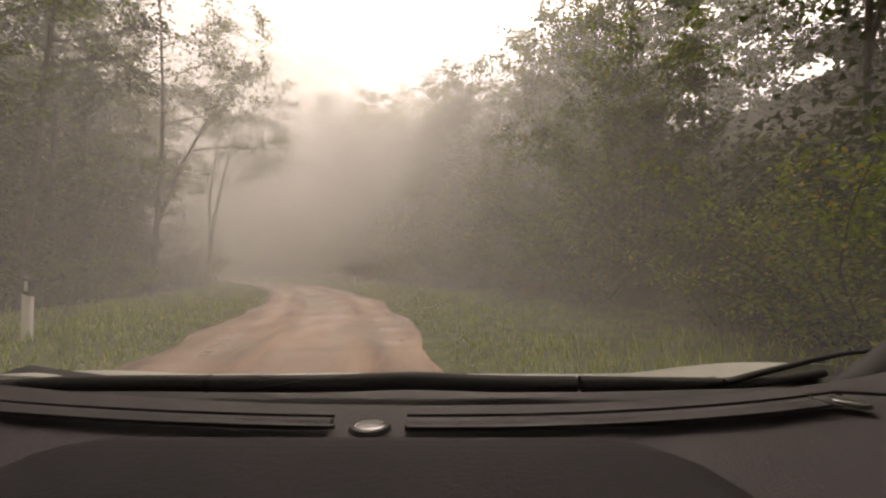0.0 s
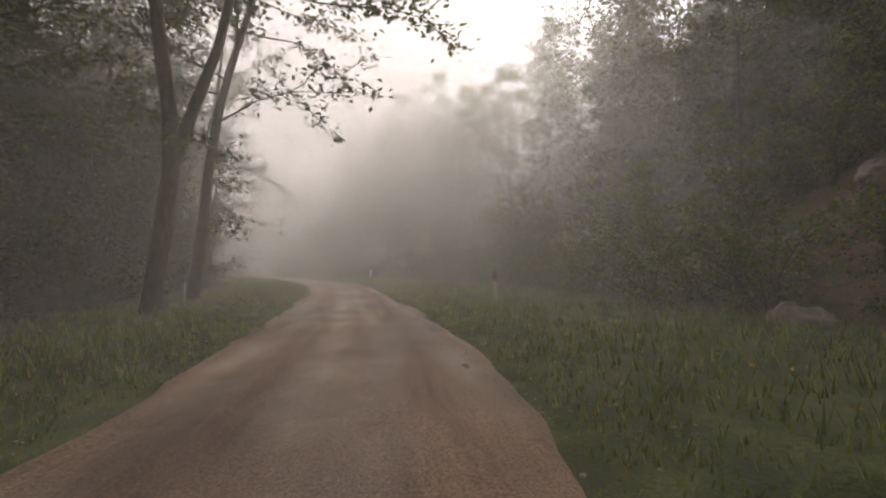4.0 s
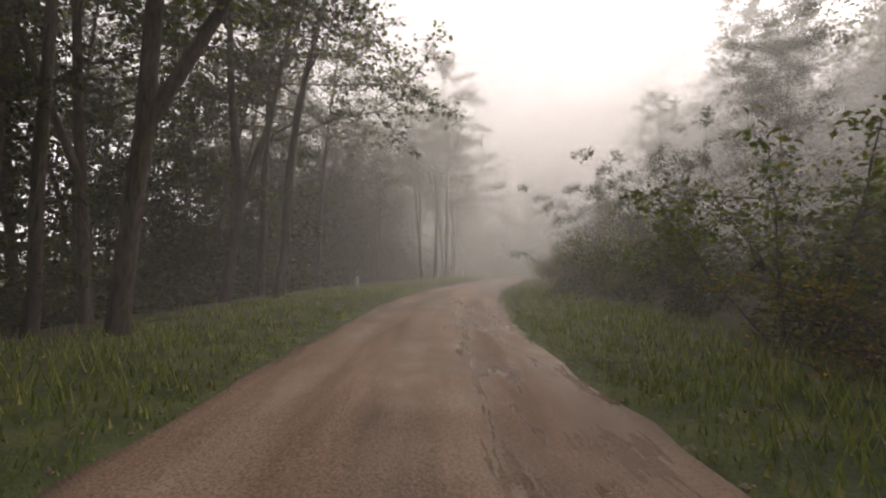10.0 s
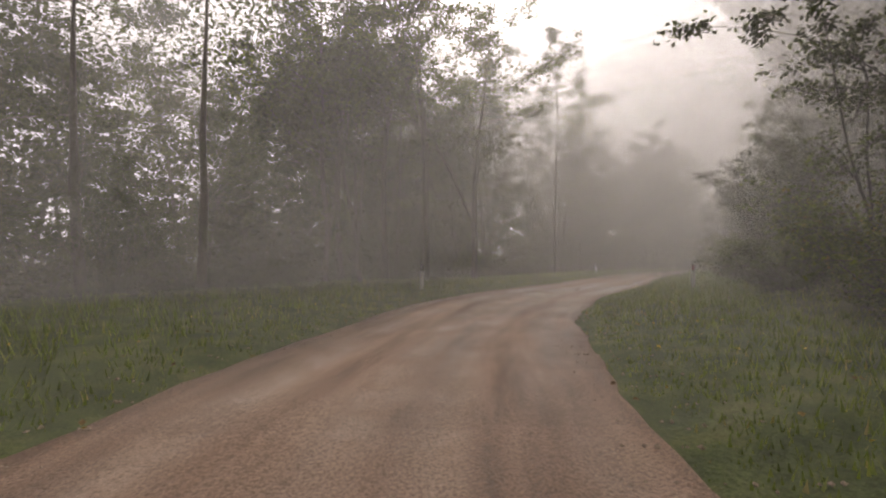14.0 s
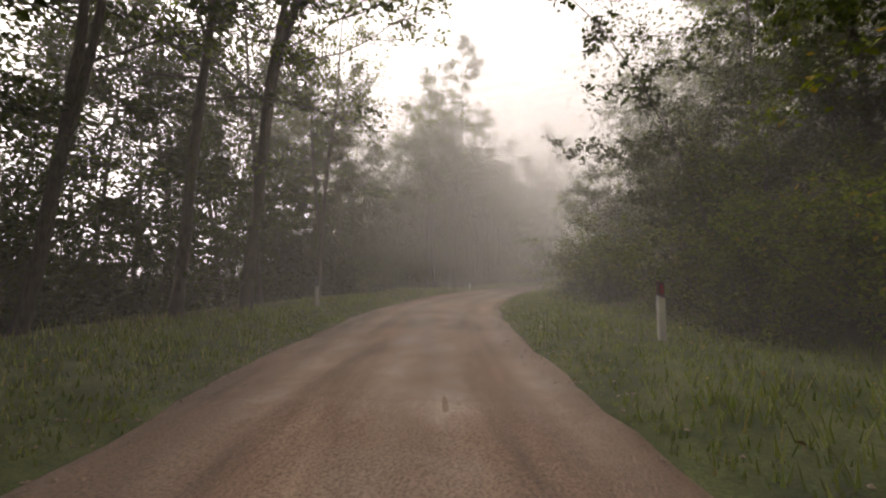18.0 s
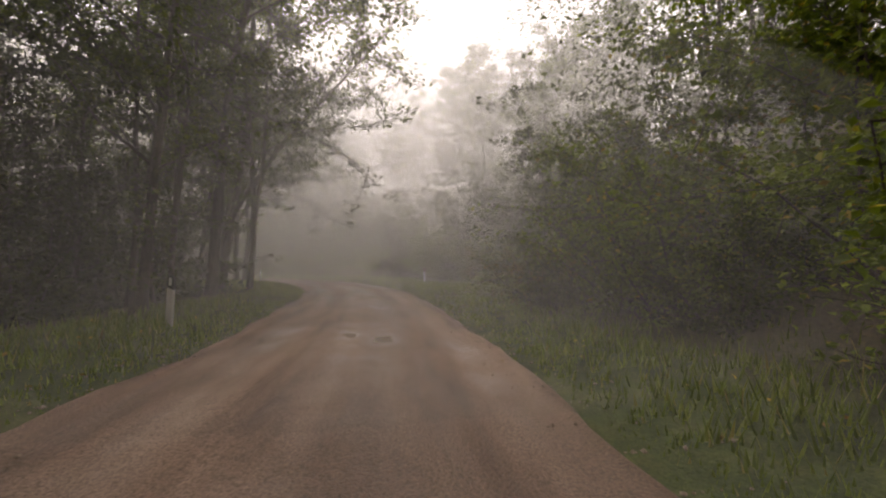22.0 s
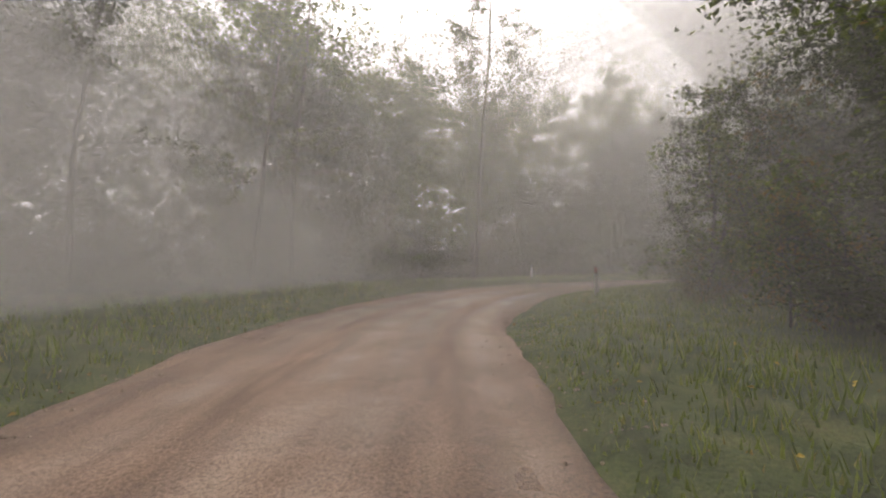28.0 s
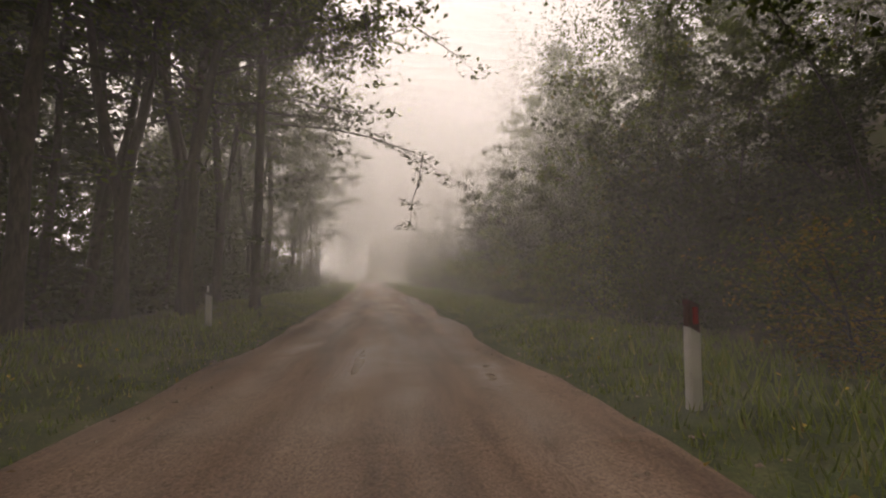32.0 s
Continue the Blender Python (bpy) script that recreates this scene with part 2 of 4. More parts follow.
def leaf_material(name, dark, mid, light, odd=None):
    """Leaves: glossy face, light shining through, each leaf and each plant a little different."""
    m, n, l, b = material(name, 0.55, 0.12)
    g = n.new("ShaderNodeNewGeometry")
    c = ramp(n, l, g.outputs["Random Per Island"], [(0.0, dark), (0.5, mid), (0.93, light)] + ([(0.97, odd)] if odd else []))
    o = n.new("ShaderNodeObjectInfo")
    h = n.new("ShaderNodeHueSaturation")
    sh = n.new("ShaderNodeMapRange")
    sh.inputs[3].default_value, sh.inputs[4].default_value = 0.75, 1.25
    l.new(o.outputs["Random"], sh.inputs[0])
    l.new(sh.outputs[0], h.inputs["Value"])
    l.new(c, h.inputs["Color"])
    l.new(h.outputs[0], b.inputs["Base Color"])
    tr = n.new("ShaderNodeBsdfTranslucent")
    l.new(blend(n, l, 1.0, h.outputs[0], (1.4, 1.5, 0.5), "MULTIPLY"), tr.inputs["Color"])
    mix = n.new("ShaderNodeMixShader")
    mix.inputs[0].default_value = 0.32
    l.new(b.outputs[0], mix.inputs[1])
    l.new(tr.outputs[0], mix.inputs[2])
    l.new(mix.outputs[0], n["Material Output"].inputs["Surface"])
    return m


def plain(name, colour, rough, spec=0.4, grain=0.12, scale=30, metal=0.0, relief=0.0):
    m, n, l, b = material(name, rough, spec)
    tc = n.new("ShaderNodeTexCoord").outputs["Object"]
    f = noise_node(n, l, scale, 6, tc)
    l.new(ramp(n, l, f, [(0.3, tuple(c * (1 - grain) for c in colour)), (0.7, tuple(c * (1 + grain) for c in colour))]), b.inputs["Base Color"])
    b.inputs["Metallic"].default_value = metal
    if relief:
        bumped(n, l, b, f, relief, 0.004)
    return m


def mist_material(name, amount, top):
    """Thin mist: nearly clear, the rest scatters the sky's light both ways."""
    m = bpy.data.materials.new(name)
    m.use_nodes = True
    n, l = m.node_tree.nodes, m.node_tree.links
    n.remove(n["Principled BSDF"])
    clear, dif, tra = n.new("ShaderNodeBsdfTransparent"), n.new("ShaderNodeBsdfDiffuse"), n.new("ShaderNodeBsdfTranslucent")
    for k in (dif, tra):
        k.inputs["Color"].default_value = (0.99, 0.985, 0.975, 1)
    both, mix = n.new("ShaderNodeMixShader"), n.new("ShaderNodeMixShader")
    both.inputs[0].default_value = 0.12
    l.new(dif.outputs[0], both.inputs[1]), l.new(tra.outputs[0], both.inputs[2])
    p = position(n)
    r = n.new("ShaderNodeMapRange")
    r.inputs[1].default_value, r.inputs[2].default_value, r.inputs[3].default_value, r.inputs[4].default_value = 0.3, 0.7, amount * 0.75, amount * 1.25
    l.new(noise_node(n, l, 0.12, 3, p), r.inputs[0])
    z = n.new("ShaderNodeSeparateXYZ")
    l.new(p, z.inputs[0])
    thin = n.new("ShaderNodeMapRange")
    thin.inputs[1].default_value, thin.inputs[2].default_value, thin.inputs[3].default_value, thin.inputs[4].default_value = 6.0, 22.0, 1.0, top
    l.new(z.outputs["Z"], thin.inputs[0])
    both_ways = n.new("ShaderNodeMath")
    both_ways.operation = "MULTIPLY"
    l.new(r.outputs[0], both_ways.inputs[0]), l.new(thin.outputs[0], both_ways.inputs[1])
    den, last = n.new("ShaderNodeAttribute"), n.new("ShaderNodeMath")
    den.attribute_name, last.operation = "mist_share", "MULTIPLY"
    l.new(both_ways.outputs[0], last.inputs[0]), l.new(den.outputs["Fac"], last.inputs[1])
    l.new(last.outputs[0], mix.inputs[0])
    l.new(clear.outputs[0], mix.inputs[1])
    l.new(both.outputs[0], mix.inputs[2])
    l.new(mix.outputs[0], n["Material Output"].inputs["Surface"])
    return m


MIST = 0.088
# how close the veils of mist hang: metres along the road, spacing in metres
BANKS = [(0, 2.5), (55, 2.0), (80, 1.6), (110, 1.7), (125, 2.4), (190, 2.8), (225, 1.9), (265, 2.3), (300, 3.0), (355, 2.6), (372, 2.0), (392, 1.35), (418, 1.35), (436, 2.4), (600, 2.8)]
GRAVEL, SOIL = gravel_material(), soil_material()
BARK = bark_material("grey_brown_bark", (0.035, 0.028, 0.022), (0.13, 0.105, 0.085))
LEAF = leaf_material("maple_leaves", (0.036, 0.05, 0.009), (0.066, 0.09, 0.013), (0.125, 0.155, 0.022))
LEAF_DARK = leaf_material("alder_leaves", (0.022, 0.03, 0.008), (0.036, 0.05, 0.011), (0.06, 0.078, 0.017))
LEAF_FRESH = leaf_material("fresh_leaves", (0.065, 0.09, 0.012), (0.115, 0.155, 0.018), (0.185, 0.23, 0.03), (0.28, 0.2, 0.035))
LEAF_GOLD = leaf_material("turning_leaves", (0.07, 0.09, 0.02), (0.14, 0.12, 0.025), (0.26, 0.15, 0.03))
GRASS = leaf_material("grass_blades", (0.10, 0.135, 0.03), (0.16, 0.205, 0.045), (0.24, 0.27, 0.08), (0.34, 0.28, 0.14))


# ---------------------------------------------------------------- mesh helpers
def mesh(name, v, f, mat, smooth=False):
    """A mesh from arrays of vertices and of faces with one number of corners."""
    v, f = np.asarray(v, np.float32), np.asarray(f, np.int32)
    me = bpy.data.meshes.new(name)
    me.vertices.add(len(v)), me.loops.add(f.size), me.polygons.add(len(f))
    me.vertices.foreach_set("co", v.ravel())
    me.loops.foreach_set("vertex_index", f.ravel())
    me.polygons.foreach_set("loop_start", np.arange(0, f.size, f.shape[1], dtype=np.int32))
    me.polygons.foreach_set("use_smooth", np.full(len(f), smooth))
    me.update(calc_edges=True)
    me.materials.append(mat)
    return me


def grid_faces(rows, cols):
    i = (np.arange(rows - 1)[:, None] * cols + np.arange(cols - 1)[None]).ravel()
    return np.stack([i, i + 1, i + cols + 1, i + cols], 1)


def part(name, data, parent, label=""):
    """Links a mesh (or a bmesh with its material) as one part of a thing."""
    ob = new(name, data)
    ob.parent = parent
    return tagged(ob, label) if label else ob


def from_bmesh(name, bm, mat, smooth=True):
    me = bpy.data.meshes.new(name)
    bm.to_mesh(me)
    bm.free()
    me.materials.append(mat)
    if smooth:
        me.polygons.foreach_set("use_smooth", np.full(len(me.polygons), True))
    return me


# ---------------------------------------------------------------- ground and road
def axis(a, b, step):
    """Even steps from a to b, then ever longer ones to the horizon."""
    far = [step * 1.5]
    while far[-1] < 2600:
        far.append(far[-1] * 1.45)
    far = np.array(far)
    return np.concatenate([a - far[::-1], np.arange(a, b + step, step), b + step + far])


gx, gy = axis(-195, 80, 1.1), axis(-40, 240, 1.1)
X, Y = np.meshgrid(gx, gy)
lat, lon = across(X.ravel(), Y.ravel())
Z = height(X.ravel(), Y.ravel(), lat, lon)
ground_mesh = mesh("ground", np.stack([X.ravel(), Y.ravel(), Z], 1), grid_faces(len(gy), len(gx)), SOIL, True)
wood = ground_mesh.attributes.new("wood", "FLOAT", "POINT")
wood.data.foreach_set("value", np.clip((np.abs(lat) - np.where(lat > 0, right_foot(lon), left_foot(lon)) + 0.3 - 0.8 * waves(X.ravel(), Y.ravel(), 6, 2)) / 2.0, 0, 1).astype(np.float32))
bare = ground_mesh.attributes.new("bare", "FLOAT", "POINT")
bare.data.foreach_set("value", np.clip(1.0 - (np.abs(lat) - half_road(lon) + 0.1) / 1.5, 0, 1).astype(np.float32))
earth = ground_mesh.attributes.new("earth", "FLOAT", "POINT")
earth.data.foreach_set("value", (np.exp(-(((lon - 100) / 12) ** 4)) * np.clip((lat - right_foot(lon)) / 1.2, 0, 1)).astype(np.float32))
tagged(new("ground", ground_mesh), "grassy verges and leaf-littered forest floor rising to a bank", "ground", kind="structure")

cols = np.linspace(-1, 1, 25)
sx = np.arange(len(LINE)) * 0.5
edge_l, edge_r = half_road(sx) + 0.16 * waves(sx, 0 * sx, 7, 11) + 0.14 * waves(sx, 0 * sx, 1.9, 12), half_road(sx) + 0.16 * waves(sx, 0 * sx, 8, 13) + 0.14 * waves(sx, 0 * sx, 2.1, 14)
off = np.where(cols[None] < 0, cols[None] * edge_l[:, None], cols[None] * edge_r[:, None])
rx, ry = LINE[:, 0, None] + off * SIDE[:, 0, None], LINE[:, 1, None] + off * SIDE[:, 1, None]
rz = 0.03 - 0.004 * off**2 + 0.012 * waves(rx, ry, 0.9, 21) + 0.012 * waves(rx, ry, 2.5, 22)
for rut in (-1.25, -0.1, 0.55, 1.65):
    rz = rz - 0.028 * np.exp(-((off - rut - 0.15 * waves(sx, 0 * sx, 17, 30)[:, None]) / 0.22) ** 2)
rz = rz - 0.2 * np.clip((np.abs(cols[None]) - 0.93) / 0.07, 0, 1)
road_mesh = mesh("road", np.stack([rx.ravel(), ry.ravel(), rz.ravel()], 1), grid_faces(len(LINE), len(cols)), GRAVEL, True)
lane = road_mesh.attributes.new("lane", "FLOAT_VECTOR", "POINT")
lane.data.foreach_set("vector", np.stack([off, 0.14 * sx[:, None] + 0 * off, 0 * off], -1).ravel().astype(np.float32))
soaked = road_mesh.attributes.new("soaked", "FLOAT", "POINT")
soaked.data.foreach_set("value", (np.exp(-(((sx[:, None] - 205) / 14) ** 4)) * np.clip((off + 0.3) / 0.7, 0, 1)).ravel().astype(np.float32))
track = road_mesh.attributes.new("wheel_track", "FLOAT", "POINT")
worn = sum(np.exp(-((off - k - 0.15 * waves(sx, 0 * sx, 17, 30)[:, None]) / 0.3) ** 2) for k in (-1.25, -0.1, 0.55, 1.65))
track.data.foreach_set("value", np.clip(0.75 * worn * (0.75 + 0.45 * waves(rx, ry, 5, 33)), 0, 1).ravel().astype(np.float32))
tagged(new("road", road_mesh), "narrow rutted reddish gravel forest road, damp in places", "road", kind="structure")


# ---------------------------------------------------------------- plants
def tube(points, radii, sides=7):
    """A tapering tube along points: vertices and quads."""
    p, r = np.array(points, float), np.array(radii, float)
    t = np.gradient(p, axis=0)
    t /= np.linalg.norm(t, axis=1)[:, None] + 1e-9
    a = np.cross(t, np.where(np.abs(t[:, 2:3]) > 0.9, [[1.0, 0, 0]], [[0, 0, 1.0]]))
    a /= np.linalg.norm(a, axis=1)[:, None] + 1e-9
    b = np.cross(t, a)
    ang = np.arange(sides) * 2 * np.pi / sides
    v = p[:, None] + r[:, None, None] * (np.cos(ang)[None, :, None] * a[:, None] + np.sin(ang)[None, :, None] * b[:, None])
    i, j = np.meshgrid(np.arange(len(p) - 1), np.arange(sides), indexing="ij")
    k = (j + 1) % sides
    f = np.stack([i * sides + j, i * sides + k, (i + 1) * sides + k, (i + 1) * sides + j], -1).reshape(-1, 4)
    return v.reshape(-1, 3), f


def join(pieces):
    v, f, base = [], [], 0
    for a, b in pieces:
        v.append(a), f.append(b + base)
        base += len(a)
    return np.vstack(v), np.vstack(f)


def leaves(centres, length, r, droop=0.25, aspect=0.62, corners=4):
    """Leaf blades, each a folded four-sided blade, at the given places."""
    n = len(centres)
    yaw, pitch, rollv = r.uniform(0, 6.283, n), r.normal(-droop, 0.5, n), r.normal(0, 0.55, n)
    size = length * r.uniform(0.6, 1.3, n)
    d = np.stack([np.cos(yaw) * np.cos(pitch), np.sin(yaw) * np.cos(pitch), np.sin(pitch)], 1)
    s = np.stack([-np.sin(yaw), np.cos(yaw), 0 * yaw], 1)
    up = np.cross(d, s)
    s2 = s * np.cos(rollv)[:, None] + up * np.sin(rollv)[:, None]
    up2 = np.cross(d, s2)
    w = (size * aspect / 2)[:, None]
    tip, mid = centres + d * size[:, None], centres + d * (size * 0.45)[:, None]
    if corners == 3:
        v = np.stack([centres - s2 * w * 1.1, centres + s2 * w * 1.1 + d * w * 0.7, tip], 1).reshape(-1, 3)
        return v, np.arange(3 * n).reshape(n, 3)
    v = np.stack([centres, mid + s2 * w + up2 * w * 0.35, tip, mid - s2 * w + up2 * w * 0.35], 1).reshape(-1, 3)
    return v, np.arange(4 * n).reshape(n, 4)


def limb(start, way, length, r, bend=0.5, n=6, gravity=0.0):
    p, d = [np.array(start, float)], np.array(way, float)
    for _ in range(n):
        d = d + r.normal(0, bend * 0.22, 3) + np.array([0, 0, 0.06 - gravity])
        d /= np.linalg.norm(d)
        p.append(p[-1] + d * length / n)
    return np.array(p)


def tree_meshes(name, seed, tall, girth, bare, spread, count, leaf, mat, lean=0.0, forks=1, limbs=16, low=None, clump=0.75, corners=3):
    """A broadleaf tree: a tapering trunk with limbs and twigs, and a crown of clumped leaves round the twigs."""
    r = np.random.default_rng(seed)
    wood_pieces, tips = [], []
    for k in range(forks):
        a = r.uniform(0, 6.28)
        way = np.array([lean + (0.25 * np.cos(a) if k else 0), 0.25 * np.sin(a) if k else 0, 1.0])
        start = (0, 0, -0.5) if not k else stem[len(stem) // (3 + k)]
        stem = limb(start, way / np.linalg.norm(way), tall * (1.0 if not k else 0.7), r, 0.16, 14) if k == 0 else limb(start, way / np.linalg.norm(way), tall * 0.7, r, 0.2, 12)
        m = len(stem)
        rad = girth * (1 if not k else 0.7) * (1 - np.linspace(0, 1, m) ** 1.1 * 0.9)
        if not k:
            rad[0] *= 1.35
        wood_pieces.append(tube(stem, rad, 9))
        for q in range(limbs // forks):
            h = bare + (0.97 - bare) * (q + r.random()) / (limbs // forks)
            x = h * (m - 1)
            i = min(int(x), m - 2)
            at = stem[i] + (stem[i + 1] - stem[i]) * (x - i)
            a = r.uniform(0, 6.283)
            reach = spread * (1.15 - 0.75 * max(0, (h - bare) / (1 - bare))) * r.uniform(0.65, 1.15)
            b = limb(at, (np.cos(a), np.sin(a), r.uniform(0.1, 0.7)), reach, r, 0.8, 5, 0.05)
            wood_pieces.append(tube(b, np.linspace(rad[i] * 0.42, 0.012, len(b)), 4))
            tips += [b[2:]]
            for _ in range(4):
                j = r.integers(1, len(b))
                c = limb(b[j], b[-1] - b[j - 1] + r.normal(0, 0.7, 3), reach * r.uniform(0.25, 0.55), r, 0.8, 3, 0.08)
                wood_pieces.append(tube(c, np.linspace(0.02, 0.006, len(c)), 3))
                tips += [c[1:], c[2:]]
    if low:
        for q in range(low):
            a, z = r.uniform(0, 6.283), r.uniform(0.08, bare) * tall
            i = int(z / tall * (len(stem) - 1))
            c = limb(stem[i], (np.cos(a), np.sin(a), 0.2), r.uniform(0.6, 1.6), r, 0.8, 4)
            wood_pieces.append(tube(c, np.linspace(0.018, 0.006, len(c)), 4))
            tips += [c[1:]]
    nodes = np.vstack(tips)
    pick = nodes[r.integers(0, len(nodes), count)]
    at = pick + r.normal(0, 1, (count, 3)) * np.array([clump, clump, clump * 0.5]) * r.uniform(0.2, 0.8, (count, 1))
    v, f = leaves(at, leaf, r, corners=corners)
    tv, tf = join(wood_pieces)
    return mesh(name + "_trunk", tv, tf, BARK, True), mesh(name + "_crown", v, f, mat)


def bush_meshes(name, seed, tall, wide, count, leaf, mat, stems=8, corners=4):
    """A bush: a handful of arching stems from one foot, hidden in leaves."""
    r = np.random.default_rng(seed)
    pieces, tips = [], []
    for k in range(stems):
        a = r.uniform(0, 6.283)
        b = limb((0.1 * np.cos(a), 0.1 * np.sin(a), -0.3), (0.55 * wide / tall * np.cos(a), 0.55 * wide / tall * np.sin(a), 1.0), tall * r.uniform(0.65, 1.1), r, 0.55, 8, 0.12)
        pieces.append(tube(b, np.linspace(0.03, 0.008, len(b)), 3))
        tips.append(b[2:])
        for _ in range(9):
            j = r.integers(1, 9)
            c = limb(b[j], (r.normal(), r.normal(), 0.3), wide * r.uniform(0.12, 0.45), r, 0.8, 3, 0.12)
            pieces.append(tube(c, np.linspace(0.012, 0.005, len(c)), 3))
            tips.append(c)
    nodes = np.vstack(tips)
    at = nodes[r.integers(0, len(nodes), count)] + r.normal(0, 0.11, (count, 3))
    at[:, 2] = np.maximum(at[:, 2], 0.08)
    v, f = leaves(at, leaf, r, 0.35, corners=corners)
    sv, sf = join(pieces)
    return mesh(name + "_stem", sv, sf, BARK, True), mesh(name + "_leaves", v, f, mat)


def planted(kind, wood_name, leaf_name, meshes, label, category):
    """A thing from a pair of meshes: an Empty at the foot with two parts."""
    ob = new(kind)
    ob.empty_display_size = 0.2
    part(wood_name, meshes[0], ob), part(leaf_name, meshes[1], ob)
    return tagged(ob, label, category)


PLACED = []


def foot(x, y):
    return float(height(np.array([x]), np.array([y]))[0])


def put_copy(first, used, x, y, size=1.0, turn=0.0, tilt=0.0, tilt_to=0.0, deep=0.05, group="", wide=1.0):
    """The first placing moves the built thing itself; later ones copy it."""
    m = pose(x, y, foot(x, y) - deep) @ Matrix.Rotation(tilt, 4, Vector((-math.sin(tilt_to), math.cos(tilt_to), 0))) @ Matrix.Rotation(turn, 4, "Z")
    ob = first if first.name not in used else copy_thing(first, m)
    used.add(first.name)
    ob.matrix_basis = m @ Matrix.Diagonal((size * wide, size * wide, size, 1))
    if group:
        tagged(ob, group=group)
    PLACED.append((x, y))
    return ob


TALL = [planted("forest_tree", "trunk", "crown", tree_meshes("tall", 10 + k, tl, 0.12, br, sp, 9000 if k < 4 else 11000, 0.13, mt, 0.0, fk, 28, lo, 0.36, 4), lb, "tree") for k, (tl, br, sp, mt, fk, lo, lb) in enumerate([
(18, 0.30, 3.3, LEAF_DARK, 1, 6, "tall slim broadleaf forest tree with dark bark"),
    (16, 0.32, 3.5, LEAF, 2, 5, "forked broadleaf forest tree with spreading crown"),
    (19, 0.36, 3.1, LEAF_DARK, 1, 9, "tall straight forest tree with high thin crown"),
    (15, 0.22, 3.4, LEAF, 1, 8, "broadleaf forest tree with leafy lower twigs"),
    (14, 0.36, 4.0, LEAF, 2, 2, "roadside maple with branches reaching over the road"),
    (11, 0.08, 4.0, LEAF_FRESH, 2, 0, "round full-crowned maple leafy down to the grass")])]
BUSH = [planted("bush", "stem", "foliage", bush_meshes("bush", 40 + k, tl, wd, ct, lf, mt, 9, 4), lb, "bush") for k, (tl, wd, ct, lf, mt, lb) in enumerate([
    (3.2, 3.0, 6000, 0.1, LEAF, "dense green hazel bush on the bank"),
    (4.2, 3.2, 5600, 0.105, LEAF_FRESH, "tall bright green bush beside the road"),
    (2.2, 2.6, 4500, 0.095, LEAF_DARK, "low dark green roadside bush"),
    (2.8, 2.8, 5000, 0.075, LEAF_GOLD, "bush with yellowing autumn leaves"),
    ])]
SHRUB = [planted("tall_shrub", "stem", "foliage", bush_meshes("shrub", 60 + k, tl, wd, ct, lf, mt, 9, 4), lb, "shrub") for k, (tl, wd, ct, lf, mt, lb) in enumerate([
    (5.5, 3.4, 7500, 0.13, LEAF_FRESH, "tall leafy shrub growing up the bank"),
    (6.5, 3.6, 8000, 0.13, LEAF_DARK, "tall dark leafy shrub on the bank")])]
DENSE = [planted("background_tree", "trunk", "crown", tree_meshes("dense", 30 + k, tl, 0.14, 0.05, sp, 15000, 0.19, LEAF_DARK, 0.0, 1, 46, None, 0.55, 4), lb, "tree") for k, (tl, sp, lb) in enumerate([
    (19, 4.4, "dense dark broadleaf tree deeper in the misty woods"),
    (16, 4.9, "broad full tree in the second row of the woods"),
    (21, 4.0, "tall dense tree standing back in the mist")])]
used = set()

# trees that stand out along the drive: x, y, trunk radius, lean to the right of travel
STAND_1 = [
    (-14.6, 34.1, 0.28, 0.08), (-32.4, 43.3, 0.28, 0.0), (-25.1, 40.8, 0.28, 0.05), (-26.9, 47.3, 0.28, 0.03), (-24.9, 38.2, 0.28, 0.1), (-31.7, 50.6, 0.28, 0.03),
    (-19.2, 31.0, 0.28, 0.05), (-49.1, 56.4, 0.28, 0.08), (-43.8, 55.7, 0.28, 0.06), (-39.0, 54.0, 0.28, 0.06), (-103.9, 56.6, 0.28, 0.1), (-106.7, 55.1, 0.25, 0.12),
    (-117.7, 55.6, 0.21, 0.1), (-124.2, 57.9, 0.24, 0.1), (-121.9, 56.6, 0.25, 0.05), (-120.4, 62.1, 0.14, 0.0), (-121.9, 62.6, 0.16, 0.15), (-121.1, 60.1, 0.12, 0.08),
    (-123.1, 64.4, 0.19, 0.03), (-125.3, 65.6, 0.24, 0.0), (-127.8, 67.5, 0.26, 0.02), (-133.1, 70.5, 0.21, 0.14),
]
STAND_2 = [
    (-139.2, 73.1, 0.22, 0.1), (-139.2, 74.8, 0.24, 0.05), (-133.6, 69.4, 0.11, 0.1), (-152.5, 90.2, 0.21, 0.02), (-153.4, 92.2, 0.26, 0.05), (-154.2, 94.3, 0.24, 0.04),
    (-163.4, 102.5, 0.27, 0.02), (-159.4, 98.1, 0.17, -0.05), (-156.6, 140.3, 0.28, 0.04), (-155.7, 141.5, 0.25, -0.1), (-171.6, 143.5, 0.28, 0.05), (-147.5, 139.7, 0.28, 0.0),
    (-150.8, 139.0, 0.24, 0.0), (-153.1, 139.5, 0.22, -0.1), (-154.5, 140.8, 0.21, -0.22), (-152.6, 143.9, 0.19, -0.17), (-158.0, 148.0, 0.28, -0.1), (-130.9, 159.0, 0.28, 0.05),
    (-130.2, 155.9, 0.15, -0.05), (-125.6, 159.8, 0.16, 0.0), (-113.4, 164.6, 0.28, 0.11), (-115.9, 164.2, 0.21, 0.05),
]
